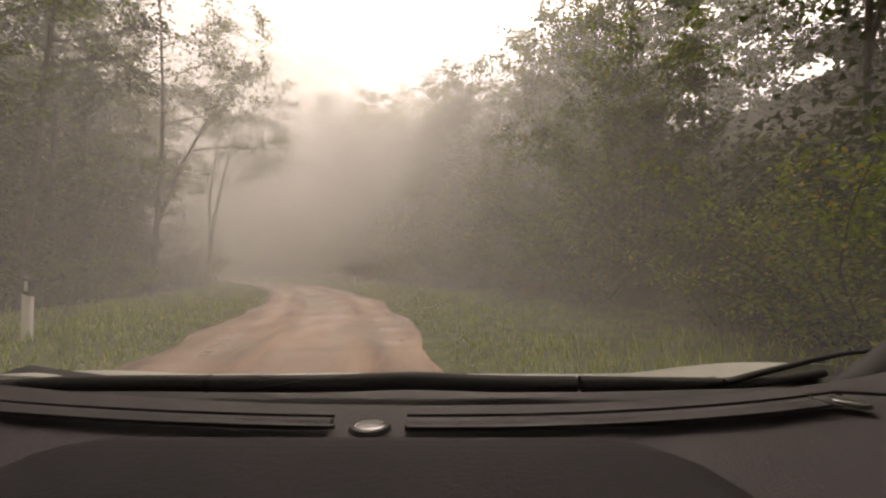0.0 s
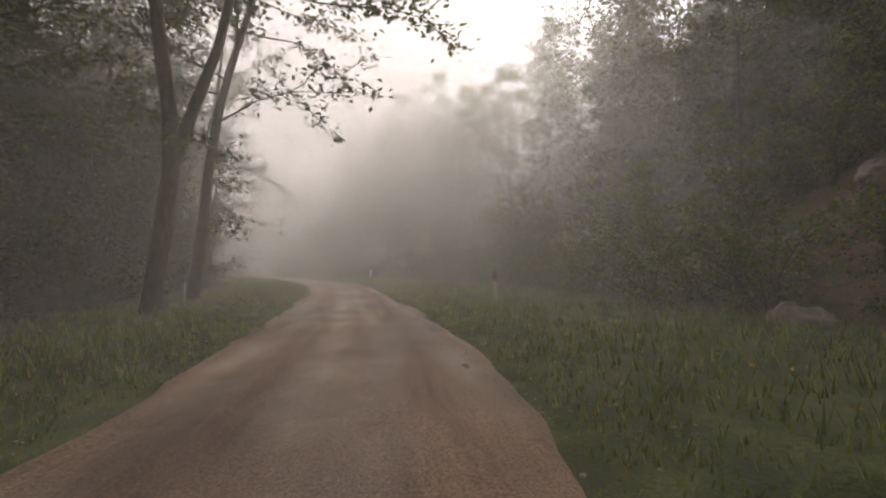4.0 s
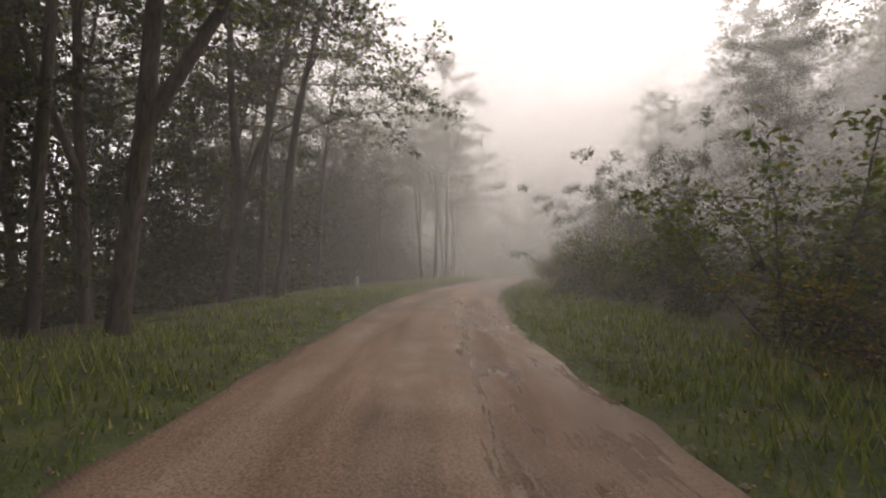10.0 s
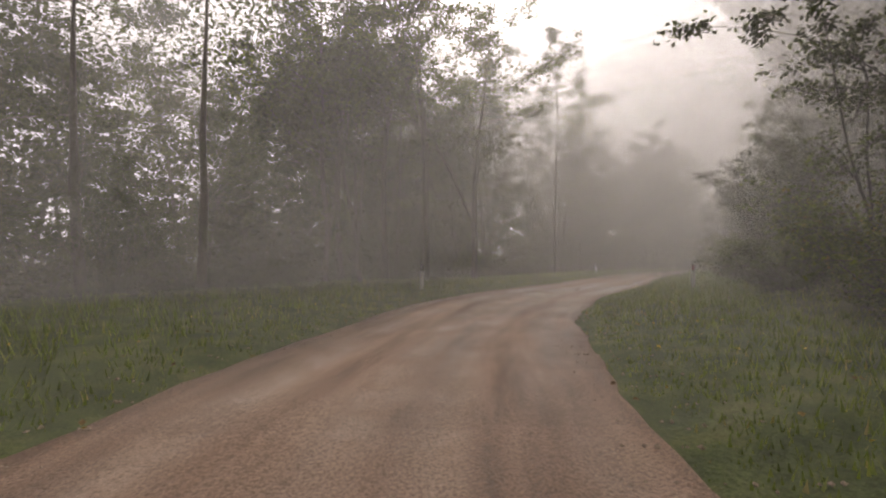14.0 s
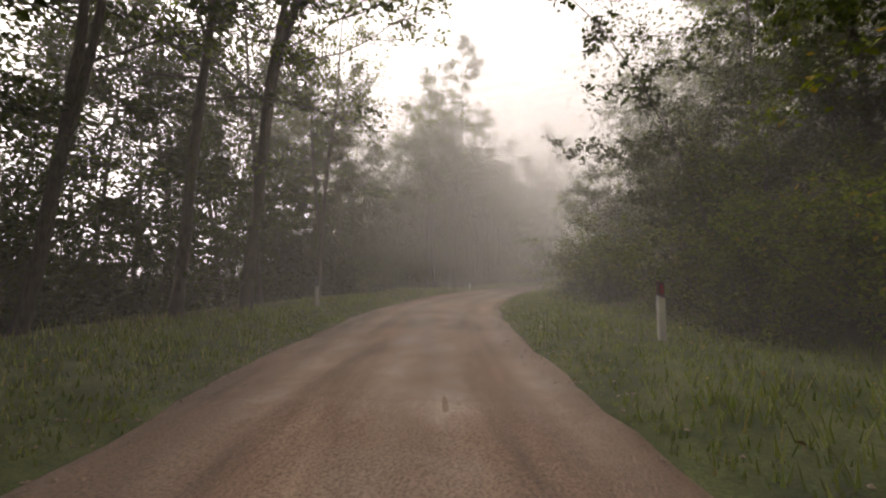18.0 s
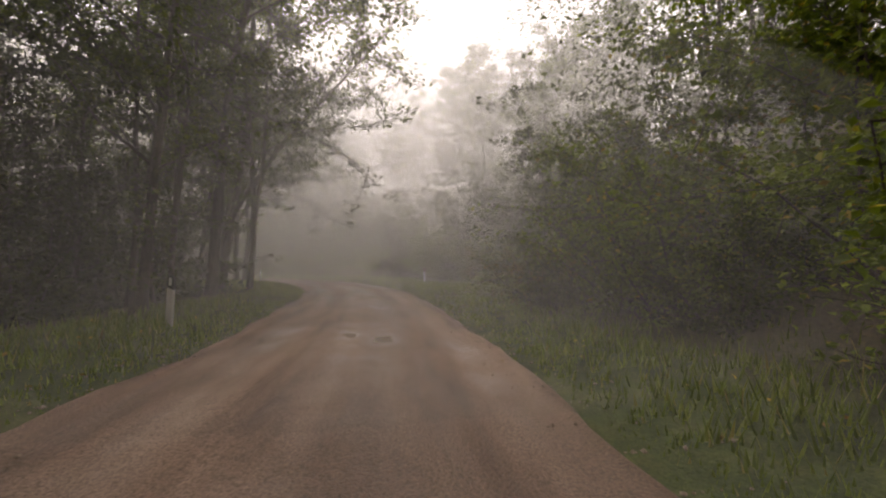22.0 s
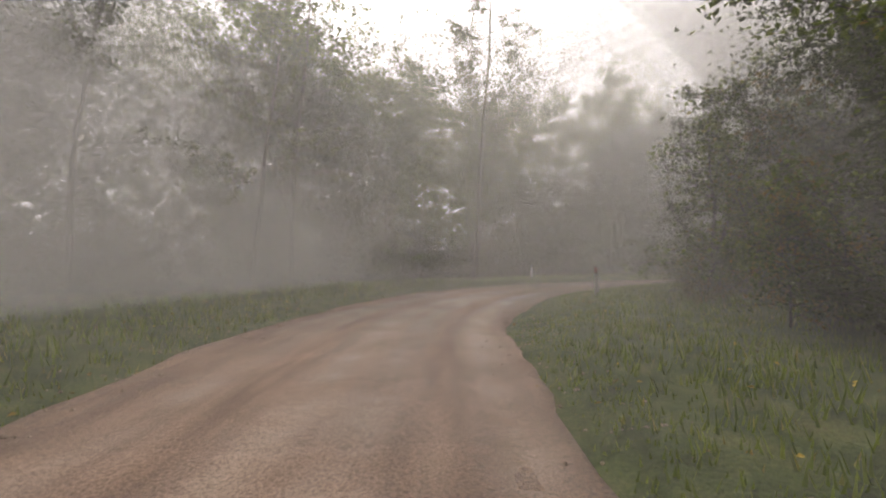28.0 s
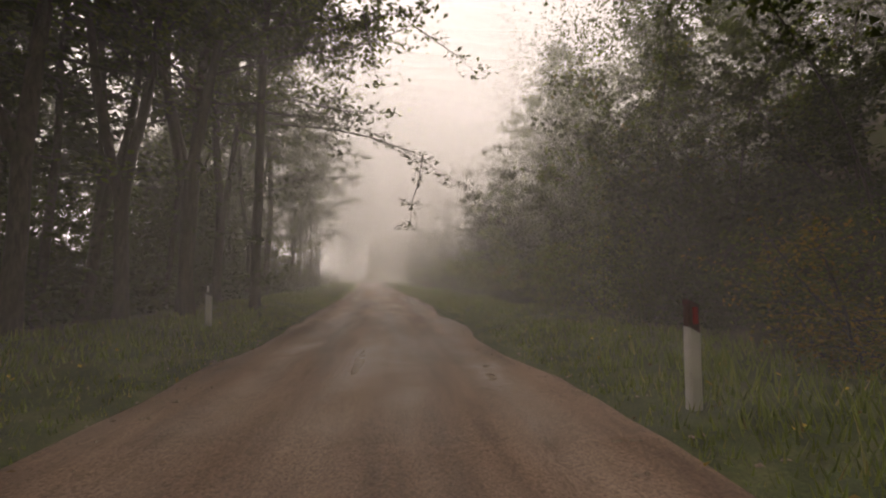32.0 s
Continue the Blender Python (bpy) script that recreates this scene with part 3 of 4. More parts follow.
STAND_3 = [
    (-119.0, 164.0, 0.19, 0.2), (-108.3, 166.6, 0.17, 0.0), (-93.3, 168.5, 0.17, -0.08), (-83.9, 172.1, 0.28, 0.05), (-80.1, 171.7, 0.28, 0.04), (-77.5, 171.7, 0.26, 0.03),
    (-86.5, 172.1, 0.22, -0.1), (-82.2, 172.0, 0.18, 0.0), (-76.4, 172.2, 0.20, 0.13), (-72.8, 173.3, 0.18, 0.0), (-71.9, 170.7, 0.22, 0.06), (-60.0, 167.6, 0.28, 0.07),
    (-62.8, 169.0, 0.17, 0.12), (-62.1, 168.2, 0.15, 0.0), (-56.9, 167.0, 0.18, 0.02), (-43.6, 170.9, 0.28, 0.02), (-45.1, 169.9, 0.26, 0.12), (-55.3, 168.7, 0.25, 0.13),
    (-54.2, 169.0, 0.21, 0.0), (-48.7, 171.0, 0.23, -0.03), (-47.3, 171.2, 0.18, 0.0), (-42.5, 172.1, 0.28, 0.12),
]
STAND_4 = [
    (-43.3, 173.3, 0.28, 0.08), (-39.3, 176.6, 0.28, 0.18), (-20.6, 217.1, 0.24, 0.0), (-18.9, 217.5, 0.23, 0.0), (-15.9, 217.8, 0.28, 0.0), (-25.2, 218.3, 0.25, 0.05),
    (-12.2, 215.2, 0.18, 0.1), (-11.1, 216.4, 0.19, 0.12), (-9.3, 217.3, 0.18, 0.05), (16.3, 207.8, 0.28, 0.03), (14.4, 209.1, 0.28, 0.0), (10.8, 211.0, 0.28, 0.0),
    (7.3, 214.7, 0.28, 0.05), (2.3, 215.2, 0.20, 0.0), (13.2, 210.3, 0.25, 0.0), (15.6, 209.8, 0.28, 0.13), (19.4, 210.2, 0.28, 0.0), (30.0, 211.1, 0.28, 0.08),
    (42.0, 212.0, 0.28, 0.06), (21.7, 213.3, 0.18, 0.0), (16.1, 213.2, 0.28, 0.1), (16.3, 214.6, 0.22, 0.05), (27.7, 211.5, 0.21, 0.05),
]
for n, (x, y, girth, lean) in enumerate(STAND_1 + STAND_2 + STAND_3 + STAND_4):
    _, s = across(x, y)
    i = min(int(s[0] * 2), len(LINE) - 1)
    k = (4, 1, 4, 0)[n % 4] if girth > 0.13 else (2, 0, 3, 2)[n % 4]
    size = 0.8 + 0.45 * min(girth, 0.25) / 0.25
    put_copy(TALL[k], used, x, y, size * (0.9 + 0.2 * rng.random()), rng.uniform(0, 6.28), math.atan(lean) * 0.8, math.atan2(SIDE[i, 1], SIDE[i, 0]), group="trees along the road", wide=min(max(girth / 0.18, 0.85), 1.3))


def free(x, y, gap):
    return all((x - a) ** 2 + (y - b) ** 2 > gap * gap for a, b in PLACED)


def scatter(count, side, lo, hi, gap, choose, size, group, lean=0.06, seed=1):
    """Plants at random beside the road, lo to hi metres beyond the line where the woods begin (side 1: right, -1: left)."""
    r = np.random.default_rng(seed)
    made = tries = 0
    while made < count and tries < count * 40:
        tries += 1
        i = r.integers(40, len(LINE) - 70)
        s = i * 0.5
        edge = float(right_foot(s) if side > 0 else left_foot(s))
        x, y = LINE[i] + SIDE[i] * side * (edge + r.uniform(lo, hi))
        l, s2 = across(x, y)
        if abs(l[0]) < float(right_foot(s2[0]) if l[0] > 0 else left_foot(s2[0])) + lo - 0.2 or not free(x, y, gap):
            continue
        if side > 0 and 88 < s < 110 and lo < 1.5 and r.random() < 0.15:
            continue
        if side > 0 and lo > 1.9 and r.random() < low_bank(s) * (0.97 if lo > 3 else 0.6):
            continue
        put_copy(choose(r, s), used, x, y, r.uniform(*size), r.uniform(0, 6.28), r.normal(0, lean), r.uniform(0, 6.28), group=group)
        made += 1


scatter(115, -1, 0.8, 10, 2.0, lambda r, s: TALL[r.integers(0, 4)], (0.95, 1.3), "trees along the road", seed=2)
scatter(75, 1, 5.0, 13, 2.4, lambda r, s: TALL[(1, 4, 3, 3)[r.integers(0, 4)]], (0.75, 1.1), "trees along the road", seed=3)
scatter(235, 1, 0.5, 2.0, 1.3, lambda r, s: BUSH[(1, 1, 0, 1, 3, 1, 1)[r.integers(0, 7)] if s < 130 or 335 < s < 362 else (0, 1, 2, 2, 0, 1, 3)[r.integers(0, 7)]], (0.7, 1.05), "bushes on the bank", seed=4)
scatter(160, 1, 2.0, 5.0, 1.45, lambda r, s: SHRUB[0 if s < 130 or 330 < s < 362 or r.random() < 0.35 else 1], (0.8, 1.25), "shrubs on the bank", seed=6)
scatter(150, -1, 3.0, 10, 1.7, lambda r, s: SHRUB[1], (0.7, 1.2), "shrubs under the trees", seed=7)
scatter(70, -1, 0.8, 4, 1.5, lambda r, s: BUSH[(2, 0, 2, 0)[r.integers(0, 4)]], (0.6, 1.1), "bushes under the trees", seed=5)

scatter(170, -1, 3.6, 20, 2.8, lambda r, s: DENSE[r.integers(0, 3)], (0.85, 1.2), "trees further back in the woods", seed=8)
scatter(125, 1, 7.5, 28, 3.0, lambda r, s: DENSE[r.integers(0, 3)], (0.75, 1.05), "trees further back in the woods", seed=9)

# undergrowth that closes the gaps between the trunks
r = np.random.default_rng(58)
for x0, x1, y0, y1, count in ((-20, 2, 215, 227, 16), (-184, -168, 113, 129, 16), (-130, -120, 158, 170, 10)):
    for k in range(count):
        put_copy(SHRUB[1], used, r.uniform(x0, x1), r.uniform(y0, y1), r.uniform(1.1, 1.6), r.uniform(0, 6.28), group="shrubs under the trees")

# more growth on the steep bank and behind the burdock
r = np.random.default_rng(57)
for a, b, lo, hi, count in ((88, 113, 0.7, 4.5, 22), (364, 386, 0.9, 3.2, 16), (300, 322, 0.9, 2.8, 8)):
    for k in range(count):
        i = int(r.uniform(a, b) * 2)
        x, y = LINE[i] + SIDE[i] * (float(right_foot(i * 0.5)) + r.uniform(lo, hi))
        put_copy(BUSH[(0, 2, 1, 0)[k % 4]], used, x, y, r.uniform(0.5, 0.95), r.uniform(0, 6.28), group="bushes on the bank")


# ---------------------------------------------------------------- far woods
def far_woods():
    """The mass of the woods behind: clumped leaves from the undergrowth up to the tops."""
    r = np.random.default_rng(77)
    spots = []
    while len(spots) < 1300:
        i = r.integers(0, len(LINE))
        side = -1 if r.random() < 0.56 else 1
        s = i * 0.5
        x, y = LINE[i] + SIDE[i] * (float(right_foot(s) if side > 0 else left_foot(s)) + 2.8 + (30 if side < 0 else 30) * r.random() ** 1.2) * side
        l, s2 = across(x, y)
        far = abs(l[0]) - float(right_foot(s2[0]) if l[0] > 0 else left_foot(s2[0]))
        if far > 2.8 and not (l[0] > 0 and r.random() < low_bank(s2[0]) * 0.97):
            spots.append((x, y, foot(x, y), far, l[0]))
    for a, b, n in ((384, 440, 70), (232, 280, 120)):
        while n:
            i = int(r.uniform(a, b) * 2)
            x, y = LINE[i] - SIDE[i] * (float(left_foot(i * 0.5)) + r.uniform(5, 34))
            l, s2 = across(x, y)
            if abs(l[0]) - float(right_foot(s2[0]) if l[0] > 0 else left_foot(s2[0])) > 4:
                spots.append((x, y, foot(x, y), 12.0, -1.0))
                n -= 1
    # the wooded hill above the steep bank
    for _ in range(230):
        i = int(r.uniform(55, 135) * 2)
        x, y = LINE[i] + SIDE[i] * (float(right_foot(i * 0.5)) + r.uniform(9, 36))
        l, s2 = across(x, y)
        if l[0] > float(right_foot(s2[0])) + 8:
            spots.append((x, y, foot(x, y), 12.0, 1.0))
    # the woods that close the view past the last bends
    for _ in range(60):
        i = int(r.uniform(424, 446) * 2)
        x, y = LINE[i] - SIDE[i] * (float(left_foot(i * 0.5)) + r.uniform(8, 26))
        spots.append((x, y, foot(x, y), 8.0, -1.0))
    # the thick woods down the slope
    for a, b, n in ((38, 104, 110), (118, 170, 190), (232, 290, 110), (284, 326, 110), (384, 436, 130), (428, 475, 90)):
        for _ in range(n):
            i = int(r.uniform(a, b) * 2)
            x, y = LINE[i] - SIDE[i] * (float(left_foot(i * 0.5)) + r.uniform(6, 18))
            l, s2 = across(x, y)
            if -l[0] > float(left_foot(s2[0])) + 5:
                spots.append((x, y, foot(x, y), 8.0, -1.0))
    vs, vs2 = [], []
    bm = bmesh.new()
    bmesh.ops.create_icosphere(bm, subdivisions=1, radius=1.0)
    bmesh.ops.delete(bm, geom=[f for k, f in enumerate(bm.faces) if k % 5 in (1, 3)], context="FACES_ONLY")
    shell = np.array([[v.co for v in f.verts] for f in bm.faces])
    bm.free()
    for x, y, z, far, l_side in spots:
        tall, wide, n = r.uniform(12, 21) + (4 if l_side < 0 else 0), r.uniform(1.8, 3.0), 1300 if far < 6 else 800 if far < 12 else 480
        k = 20
        h = (np.arange(k) + r.random(k)) / k
        a, q = r.uniform(0, 6.283, k), np.sqrt(r.random(k)) * wide * (1.2 - 0.75 * h)
        at = np.stack([np.cos(a) * q + x, np.sin(a) * q + y, z + 0.3 + h * (tall - 1)], 1)
        pts = at[r.integers(0, k, n)] + r.normal(0, 1, (n, 3)) * [0.8, 0.8, 0.5]
        for c in at[r.integers(0, 12, 6 if far > 9 else 0)]:
            size = r.uniform(0.4, 0.95)
            lump = shell * [size, size, size * 0.7] + r.normal(0, 0.2 * size, (len(shell), 1, 3)) + r.normal(0, 0.1, (len(shell), 3, 3))
            vs2.append((lump + c + r.normal(0, 0.4, 3)).reshape(-1, 3))
        vs.append(leaves(pts, 0.15 if far < 6 else 0.24 if far < 12 else 0.36, r, corners=3, aspect=0.8)[0])
    while len(vs) < len(spots) + 760:
        i = r.integers(0, len(LINE))
        s = i * 0.5
        side = -1 if r.random() < 0.6 else 1
        x, y = LINE[i] + SIDE[i] * side * (float(left_foot(s) if side < 0 else right_foot(s)) + r.uniform(2.6, 12))
        l, s2 = across(x, y)
        if abs(l[0]) < (left_foot(s2[0]) if l[0] < 0 else right_foot(s2[0])) + 2.5 or (side > 0 and 88 < s < 110 and abs(l[0]) < right_foot(s) + 3 and r.random() < 0.6):
            continue
        n = 420
        pts = np.clip(r.normal(0, 1, (n, 3)), -1.6, 1.6) * [1.1, 1.1, 0.9]
        pts[:, 2] = np.abs(pts[:, 2]) * 1.1
        vs.append(leaves(pts + [x, y, foot(x, y)], 0.25, r, corners=3, aspect=0.8)[0])
    v = np.vstack(vs + vs2)
    tagged(new("far_woods", mesh("far_woods", v, np.arange(len(v)).reshape(-1, 3), LEAF_DARK)), "misty broadleaf woods further off behind the roadside trees", "woods", kind="stuff")


def far_trunks():
    r = np.random.default_rng(78)
    pieces = []
    while len(pieces) < 260:
        i = r.integers(0, len(LINE))
        x, y = LINE[i] + SIDE[i] * r.uniform(-36, -11)
        l, _ = across(x, y)
        if abs(l[0]) < 10:
            continue
        z = foot(x, y)
        p = limb((x, y, z - 0.5), (r.normal(0, 0.06), r.normal(0, 0.06), 1), r.uniform(11, 17), r, 0.15, 6)
        pieces.append(tube(p, np.linspace(r.uniform(0.1, 0.2), 0.04, len(p)), 6))
    v, f = join(pieces)
    tagged(new("far_trunks", mesh("far_trunks", v, f, BARK, True)), "dark trunks of the woods further down the slope", "woods", kind="stuff")


far_woods()
far_trunks()


# ---------------------------------------------------------------- grass
def grass():
    r = np.random.default_rng(5)
    n = 230000
    i = r.integers(0, len(LINE), n)
    side = np.where(r.random(n) < 0.5, -1, 1)
    o = side * (half_road(i * 0.5) - 0.2 + r.uniform(0, 1, n) ** 1.5 * (np.where(side > 0, right_foot(i * 0.5), left_foot(i * 0.5)) - 1.0))
    x, y = LINE[i, 0] + SIDE[i, 0] * o + r.normal(0, 0.3, n), LINE[i, 1] + SIDE[i, 1] * o + r.normal(0, 0.3, n)
    l, s = across(x, y)
    ok = (np.abs(l) > half_road(s) - 0.12 + 0.25 * waves(x, y, 1.3, 43)) & (np.abs(l) < 16)
    x, y, l, s = x[ok], y[ok], l[ok], s[ok]
    z = height(x, y, l, s)
    n = len(x)
    h = r.uniform(0.06, 0.19, n) * np.clip((np.abs(l) - half_road(s) + 0.45) / 1.5, 0.3, 1.2) * (1 + 0.5 * waves(x, y, 9, 41))
    vs = []
    for k in range(3):
        a = r.uniform(0, 6.283, n)
        bx, by = x + r.normal(0, 0.06, n), y + r.normal(0, 0.06, n)
        w = r.uniform(0.008, 0.018, n)
        hh = h * r.uniform(0.6, 1.2, n)
        lx, ly = np.cos(a) * hh * 0.5, np.sin(a) * hh * 0.5
        vs.append(np.stack([np.stack([bx - np.sin(a) * w, by + np.cos(a) * w, z - 0.03], 1), np.stack([bx + np.sin(a) * w, by - np.cos(a) * w, z - 0.03], 1), np.stack([bx + lx, by + ly, z + hh], 1)], 1))
    v = np.concatenate(vs).reshape(-1, 3)
    tagged(new("grass", mesh("grass", v, np.arange(len(v)).reshape(-1, 3), GRASS)), "tufty green grass on the road verges", "grass", kind="stuff")


grass()


# ---------------------------------------------------------------- young trees and the round maple
SAPLING = [planted("sapling", "trunk", "crown", tree_meshes("sapling", 90 + k, tl, 0.045, 0.12, sp, 2200, 0.115, mt, ln, fk, 20, None, 0.25, 4), lb, "tree") for k, (tl, sp, mt, ln, fk, lb) in enumerate([
    (4.6, 1.3, LEAF_FRESH, 0.1, 1, "slim young maple at the edge of the road"),
    (6.5, 1.7, LEAF, 0.25, 2, "young leaning tree with thin bare branches"),
    (5.0, 1.5, LEAF_GOLD, 0.1, 2, "young tree with leaves turning yellow")])]
for k, x, y, size in ((0, -106.4, 69.4, 1.0), (0, -122.6, 76.6, 0.9), (1, -144.3, 103.4, 1.2), (1, -143.6, 121.6, 1.0), (2, -14.2, 192.6, 1.1), (1, -15.6, 194.2, 1.1), (0, -147.4, 108.6, 1.0), (2, -19.0, 190.2, 0.6)):
    put_copy(SAPLING[k], used, x, y, size, k * 2.1 + x)
put_copy(TALL[5], used, -18.6, 184.6, 1.0, 1.0)
put_copy(TALL[5], used, -20.6, 176.4, 0.85, 2.6)
put_copy(TALL[5], used, -92.5, 156.4, 0.75, 4.0)
put_copy(TALL[5], used, -116.0, 148.0, 0.9, 5.0)


# ---------------------------------------------------------------- rocks on the bank
ROCK = plain("lichened_rock", (0.3, 0.26, 0.23), 0.85, 0.3, 0.5, 5, relief=0.8)


def rock_mesh(seed):
    r = np.random.default_rng(seed)
    bm = bmesh.new()
    bmesh.ops.create_icosphere(bm, subdivisions=3, radius=0.5)
    for v in bm.verts:
        p = v.co.copy()
        n = noise.fractal(p * 2.2 + Vector((seed * 3.1, 0, 0)), 0.8, 2.0, 4)
        v.co = Vector((p.x * 1.3, p.y, p.z * 0.85)) * (1 + 0.3 * n)
        v.co.z = math.floor(v.co.z * 5 + 0.5 * n) / 5 * 0.4 + v.co.z * 0.6
    return from_bmesh("rock", bm, ROCK, False)


rocks = [rock_mesh(k) for k in range(4)]
r = np.random.default_rng(31)
for k in range(44):
    i = int(r.uniform(90, 112) * 2)
    o = right_foot(i * 0.5) + r.uniform(0.5, 4.6)
    x, y = LINE[i] + SIDE[i] * o
    ob = tagged(new("rock", rocks[k % 4]), "weathered grey rock sticking out of the earth bank", "rock", "rocks on the bank")
    ob.matrix_basis = pose(x, y, foot(x, y) - 0.05, r.uniform(-20, 20), r.uniform(-20, 20), r.uniform(0, 360)) @ Matrix.Scale(r.uniform(0.25, 1.0) ** 2 * 1.2 + 0.15, 4)


# ---------------------------------------------------------------- burdock beside the road
def burdock(seed, label):
    """A clump of big heart-shaped leaves on arching stalks."""
    r = np.random.default_rng(seed)
    ob = tagged(new("burdock"), label, "plant")
    ob.empty_display_size = 0.2
    for k in range(16):
        a, out, up = r.uniform(0, 6.283), r.uniform(0.15, 0.85), r.uniform(0.15, 0.95)
        tip = np.array([math.cos(a) * out, math.sin(a) * out, up])
        st = np.array([[0, 0, -0.1], tip * [0.4, 0.4, 0.75], tip])
        part("stalk", mesh("stalk", *tube(st, [0.014, 0.01, 0.006], 5), GRASS, True), ob)
        size = r.uniform(0.22, 0.4)
        t = np.linspace(0, 2 * np.pi, 15)[:-1]
        rim = np.stack([(0.5 - 0.5 * np.cos(t)) * 1.0 - 0.18 * np.exp(-((t - np.pi) / 3.0) ** 2) - 0.12, 0.46 * np.sin(t) * (1 + 0.25 * np.cos(t)), -0.1 * np.abs(np.sin(t)) + 0.03 * np.sin(5 * t)], 1)
        v = np.vstack([[[0.3, 0, 0.06]], rim]) * size
        ca, sa, tl = math.cos(a), math.sin(a), r.uniform(-0.5, 0.2)
        v = np.stack([v[:, 0] * math.cos(tl) - v[:, 2] * math.sin(tl), v[:, 1], v[:, 0] * math.sin(tl) + v[:, 2] * math.cos(tl)], 1)
        v = np.stack([v[:, 0] * ca - v[:, 1] * sa, v[:, 0] * sa + v[:, 1] * ca, v[:, 2]], 1) + tip
        f = np.array([[0, 1 + j, 1 + (j + 1) % 14] for j in range(14)])
        part("leaf", mesh("leaf", v, f, LEAF_FRESH, True), ob)
    return ob


BURDOCK = [burdock(3, "clump of burdock with big bright green leaves"), burdock(4, "spreading burdock clump beside the gravel")]
r = np.random.default_rng(8)
for k in range(26):
    s = 364 + k * 0.28 + r.uniform(-0.2, 0.2)
    i = int(s * 2)
    x, y = LINE[i] + SIDE[i] * (right_foot(s) - 0.3 + r.uniform(0, 1.3))
    put_copy(BURDOCK[k % 2], used, x, y, r.uniform(0.6, 1.0), r.uniform(0, 6.28), group="burdock by the road")


# ---------------------------------------------------------------- marker posts
WHITE = plain("weathered_white_plastic", (0.72, 0.71, 0.68), 0.45, 0.4, 0.1, 12)
BLACK = plain("black_band", (0.025, 0.025, 0.027), 0.5, 0.4)
RED = plain("red_reflector", (0.42, 0.02, 0.025), 0.25, 0.7)
MAROON = plain("dark_red_band", (0.09, 0.018, 0.02), 0.45, 0.4)
CLEAR = plain("white_reflector", (0.8, 0.8, 0.78), 0.2, 0.7)


def block(x0, x1, y0, y1, z0, z1, slant=0.0, bevel=0.012):
    """A rounded block whose top slants down across x."""
    bm = bmesh.new()
    bmesh.ops.create_cube(bm, size=1)
    for v in bm.verts:
        x, y = (x0, x1)[v.co.x > 0], (y0, y1)[v.co.y > 0]
        v.co = Vector((x, y, z1 - slant * (x - x0) / (x1 - x0) if v.co.z > 0 else z0))
    if bevel:
        bmesh.ops.bevel(bm, geom=bm.edges[:], offset=bevel, segments=2, affect="EDGES")
    return bm


def marker_post(band, lens, label):
    ob = tagged(new("marker_post"), label, "marker post", "marker posts along the road")
    ob.empty_display_size = 0.2
    part("post_body", from_bmesh("post_body", block(-0.06, 0.06, -0.045, 0.045, -0.35, 0.76, 0.06), WHITE, False), ob)
    part("band", from_bmesh("band", block(-0.057, 0.057, -0.042, 0.042, 0.66, 0.985, 0.05), band, False), ob)
    part("reflector", from_bmesh("reflector", block(-0.024, 0.024, -0.056, -0.043, 0.775, 0.93, 0, 0.003), lens, False), ob)
    part("post_cap", from_bmesh("post_cap", block(-0.06, 0.06, -0.045, 0.045, 0.93, 1.0, 0.05, 0.01), band, False), ob)
    return ob


POST_R = marker_post(MAROON, RED, "white plastic marker post with a dark band and red reflector")
POST_L = marker_post(BLACK, CLEAR, "white plastic marker post with a black band and white reflector")
for first, spots in ((POST_R, [(-2.7, 28.21), (-13.57, 48.15), (-42.51, 64.56), (-67.07, 69.63), (-100.54, 65.7), (-122.96, 73.97), (-144.12, 95.36), (-141.72, 128.83), (-114.42, 152.82), (-85.82, 159.67), (-49.78, 157.62), (-26.78, 177.16), (-17.32, 196.31), (4.55, 200.62),]), (POST_L, [(-5.7, 7.12), (-13.51, 33.13), (-24.7, 46.34), (-47.06, 56.23), (-80.62, 60.29), (-100.62, 59.24), (-120.33, 64.02), (-140.49, 78.43), (-154.85, 96.79), (-152.27, 131.09), (-132.95, 149.04), (-111.54, 163.44), (-87.44, 168.07), (-67.97, 165.89), (-44.83, 168.93), (-32.2, 184.67), (-11.35, 208.28), (11.36, 207.4),])):
    for x, y in spots:
        _, s = across(x, y)
        i = int(s[0] * 2)
        turn = math.atan2(TANG[i, 1], TANG[i, 0]) - math.pi / 2
        m = pose(x, y, foot(x, y)) @ Matrix.Rotation(turn, 4, "Z") @ Matrix.Rotation(0.03 * math.sin(x * 7), 4, "Y")
        ob = first if first.name not in used else copy_thing(first, m)
        used.add(first.name)
        ob.matrix_basis = m


# ---------------------------------------------------------------- gravel, fallen leaves and flowers
STONE = plain("gravel_stones", (0.33, 0.26, 0.2), 0.85, 0.3, 0.35, 60)
FALLEN = leaf_material("fallen_leaves", (0.12, 0.07, 0.03), (0.22, 0.13, 0.04), (0.35, 0.24, 0.06))
FLOWER = plain("yellow_petals", (0.6, 0.42, 0.05), 0.6)


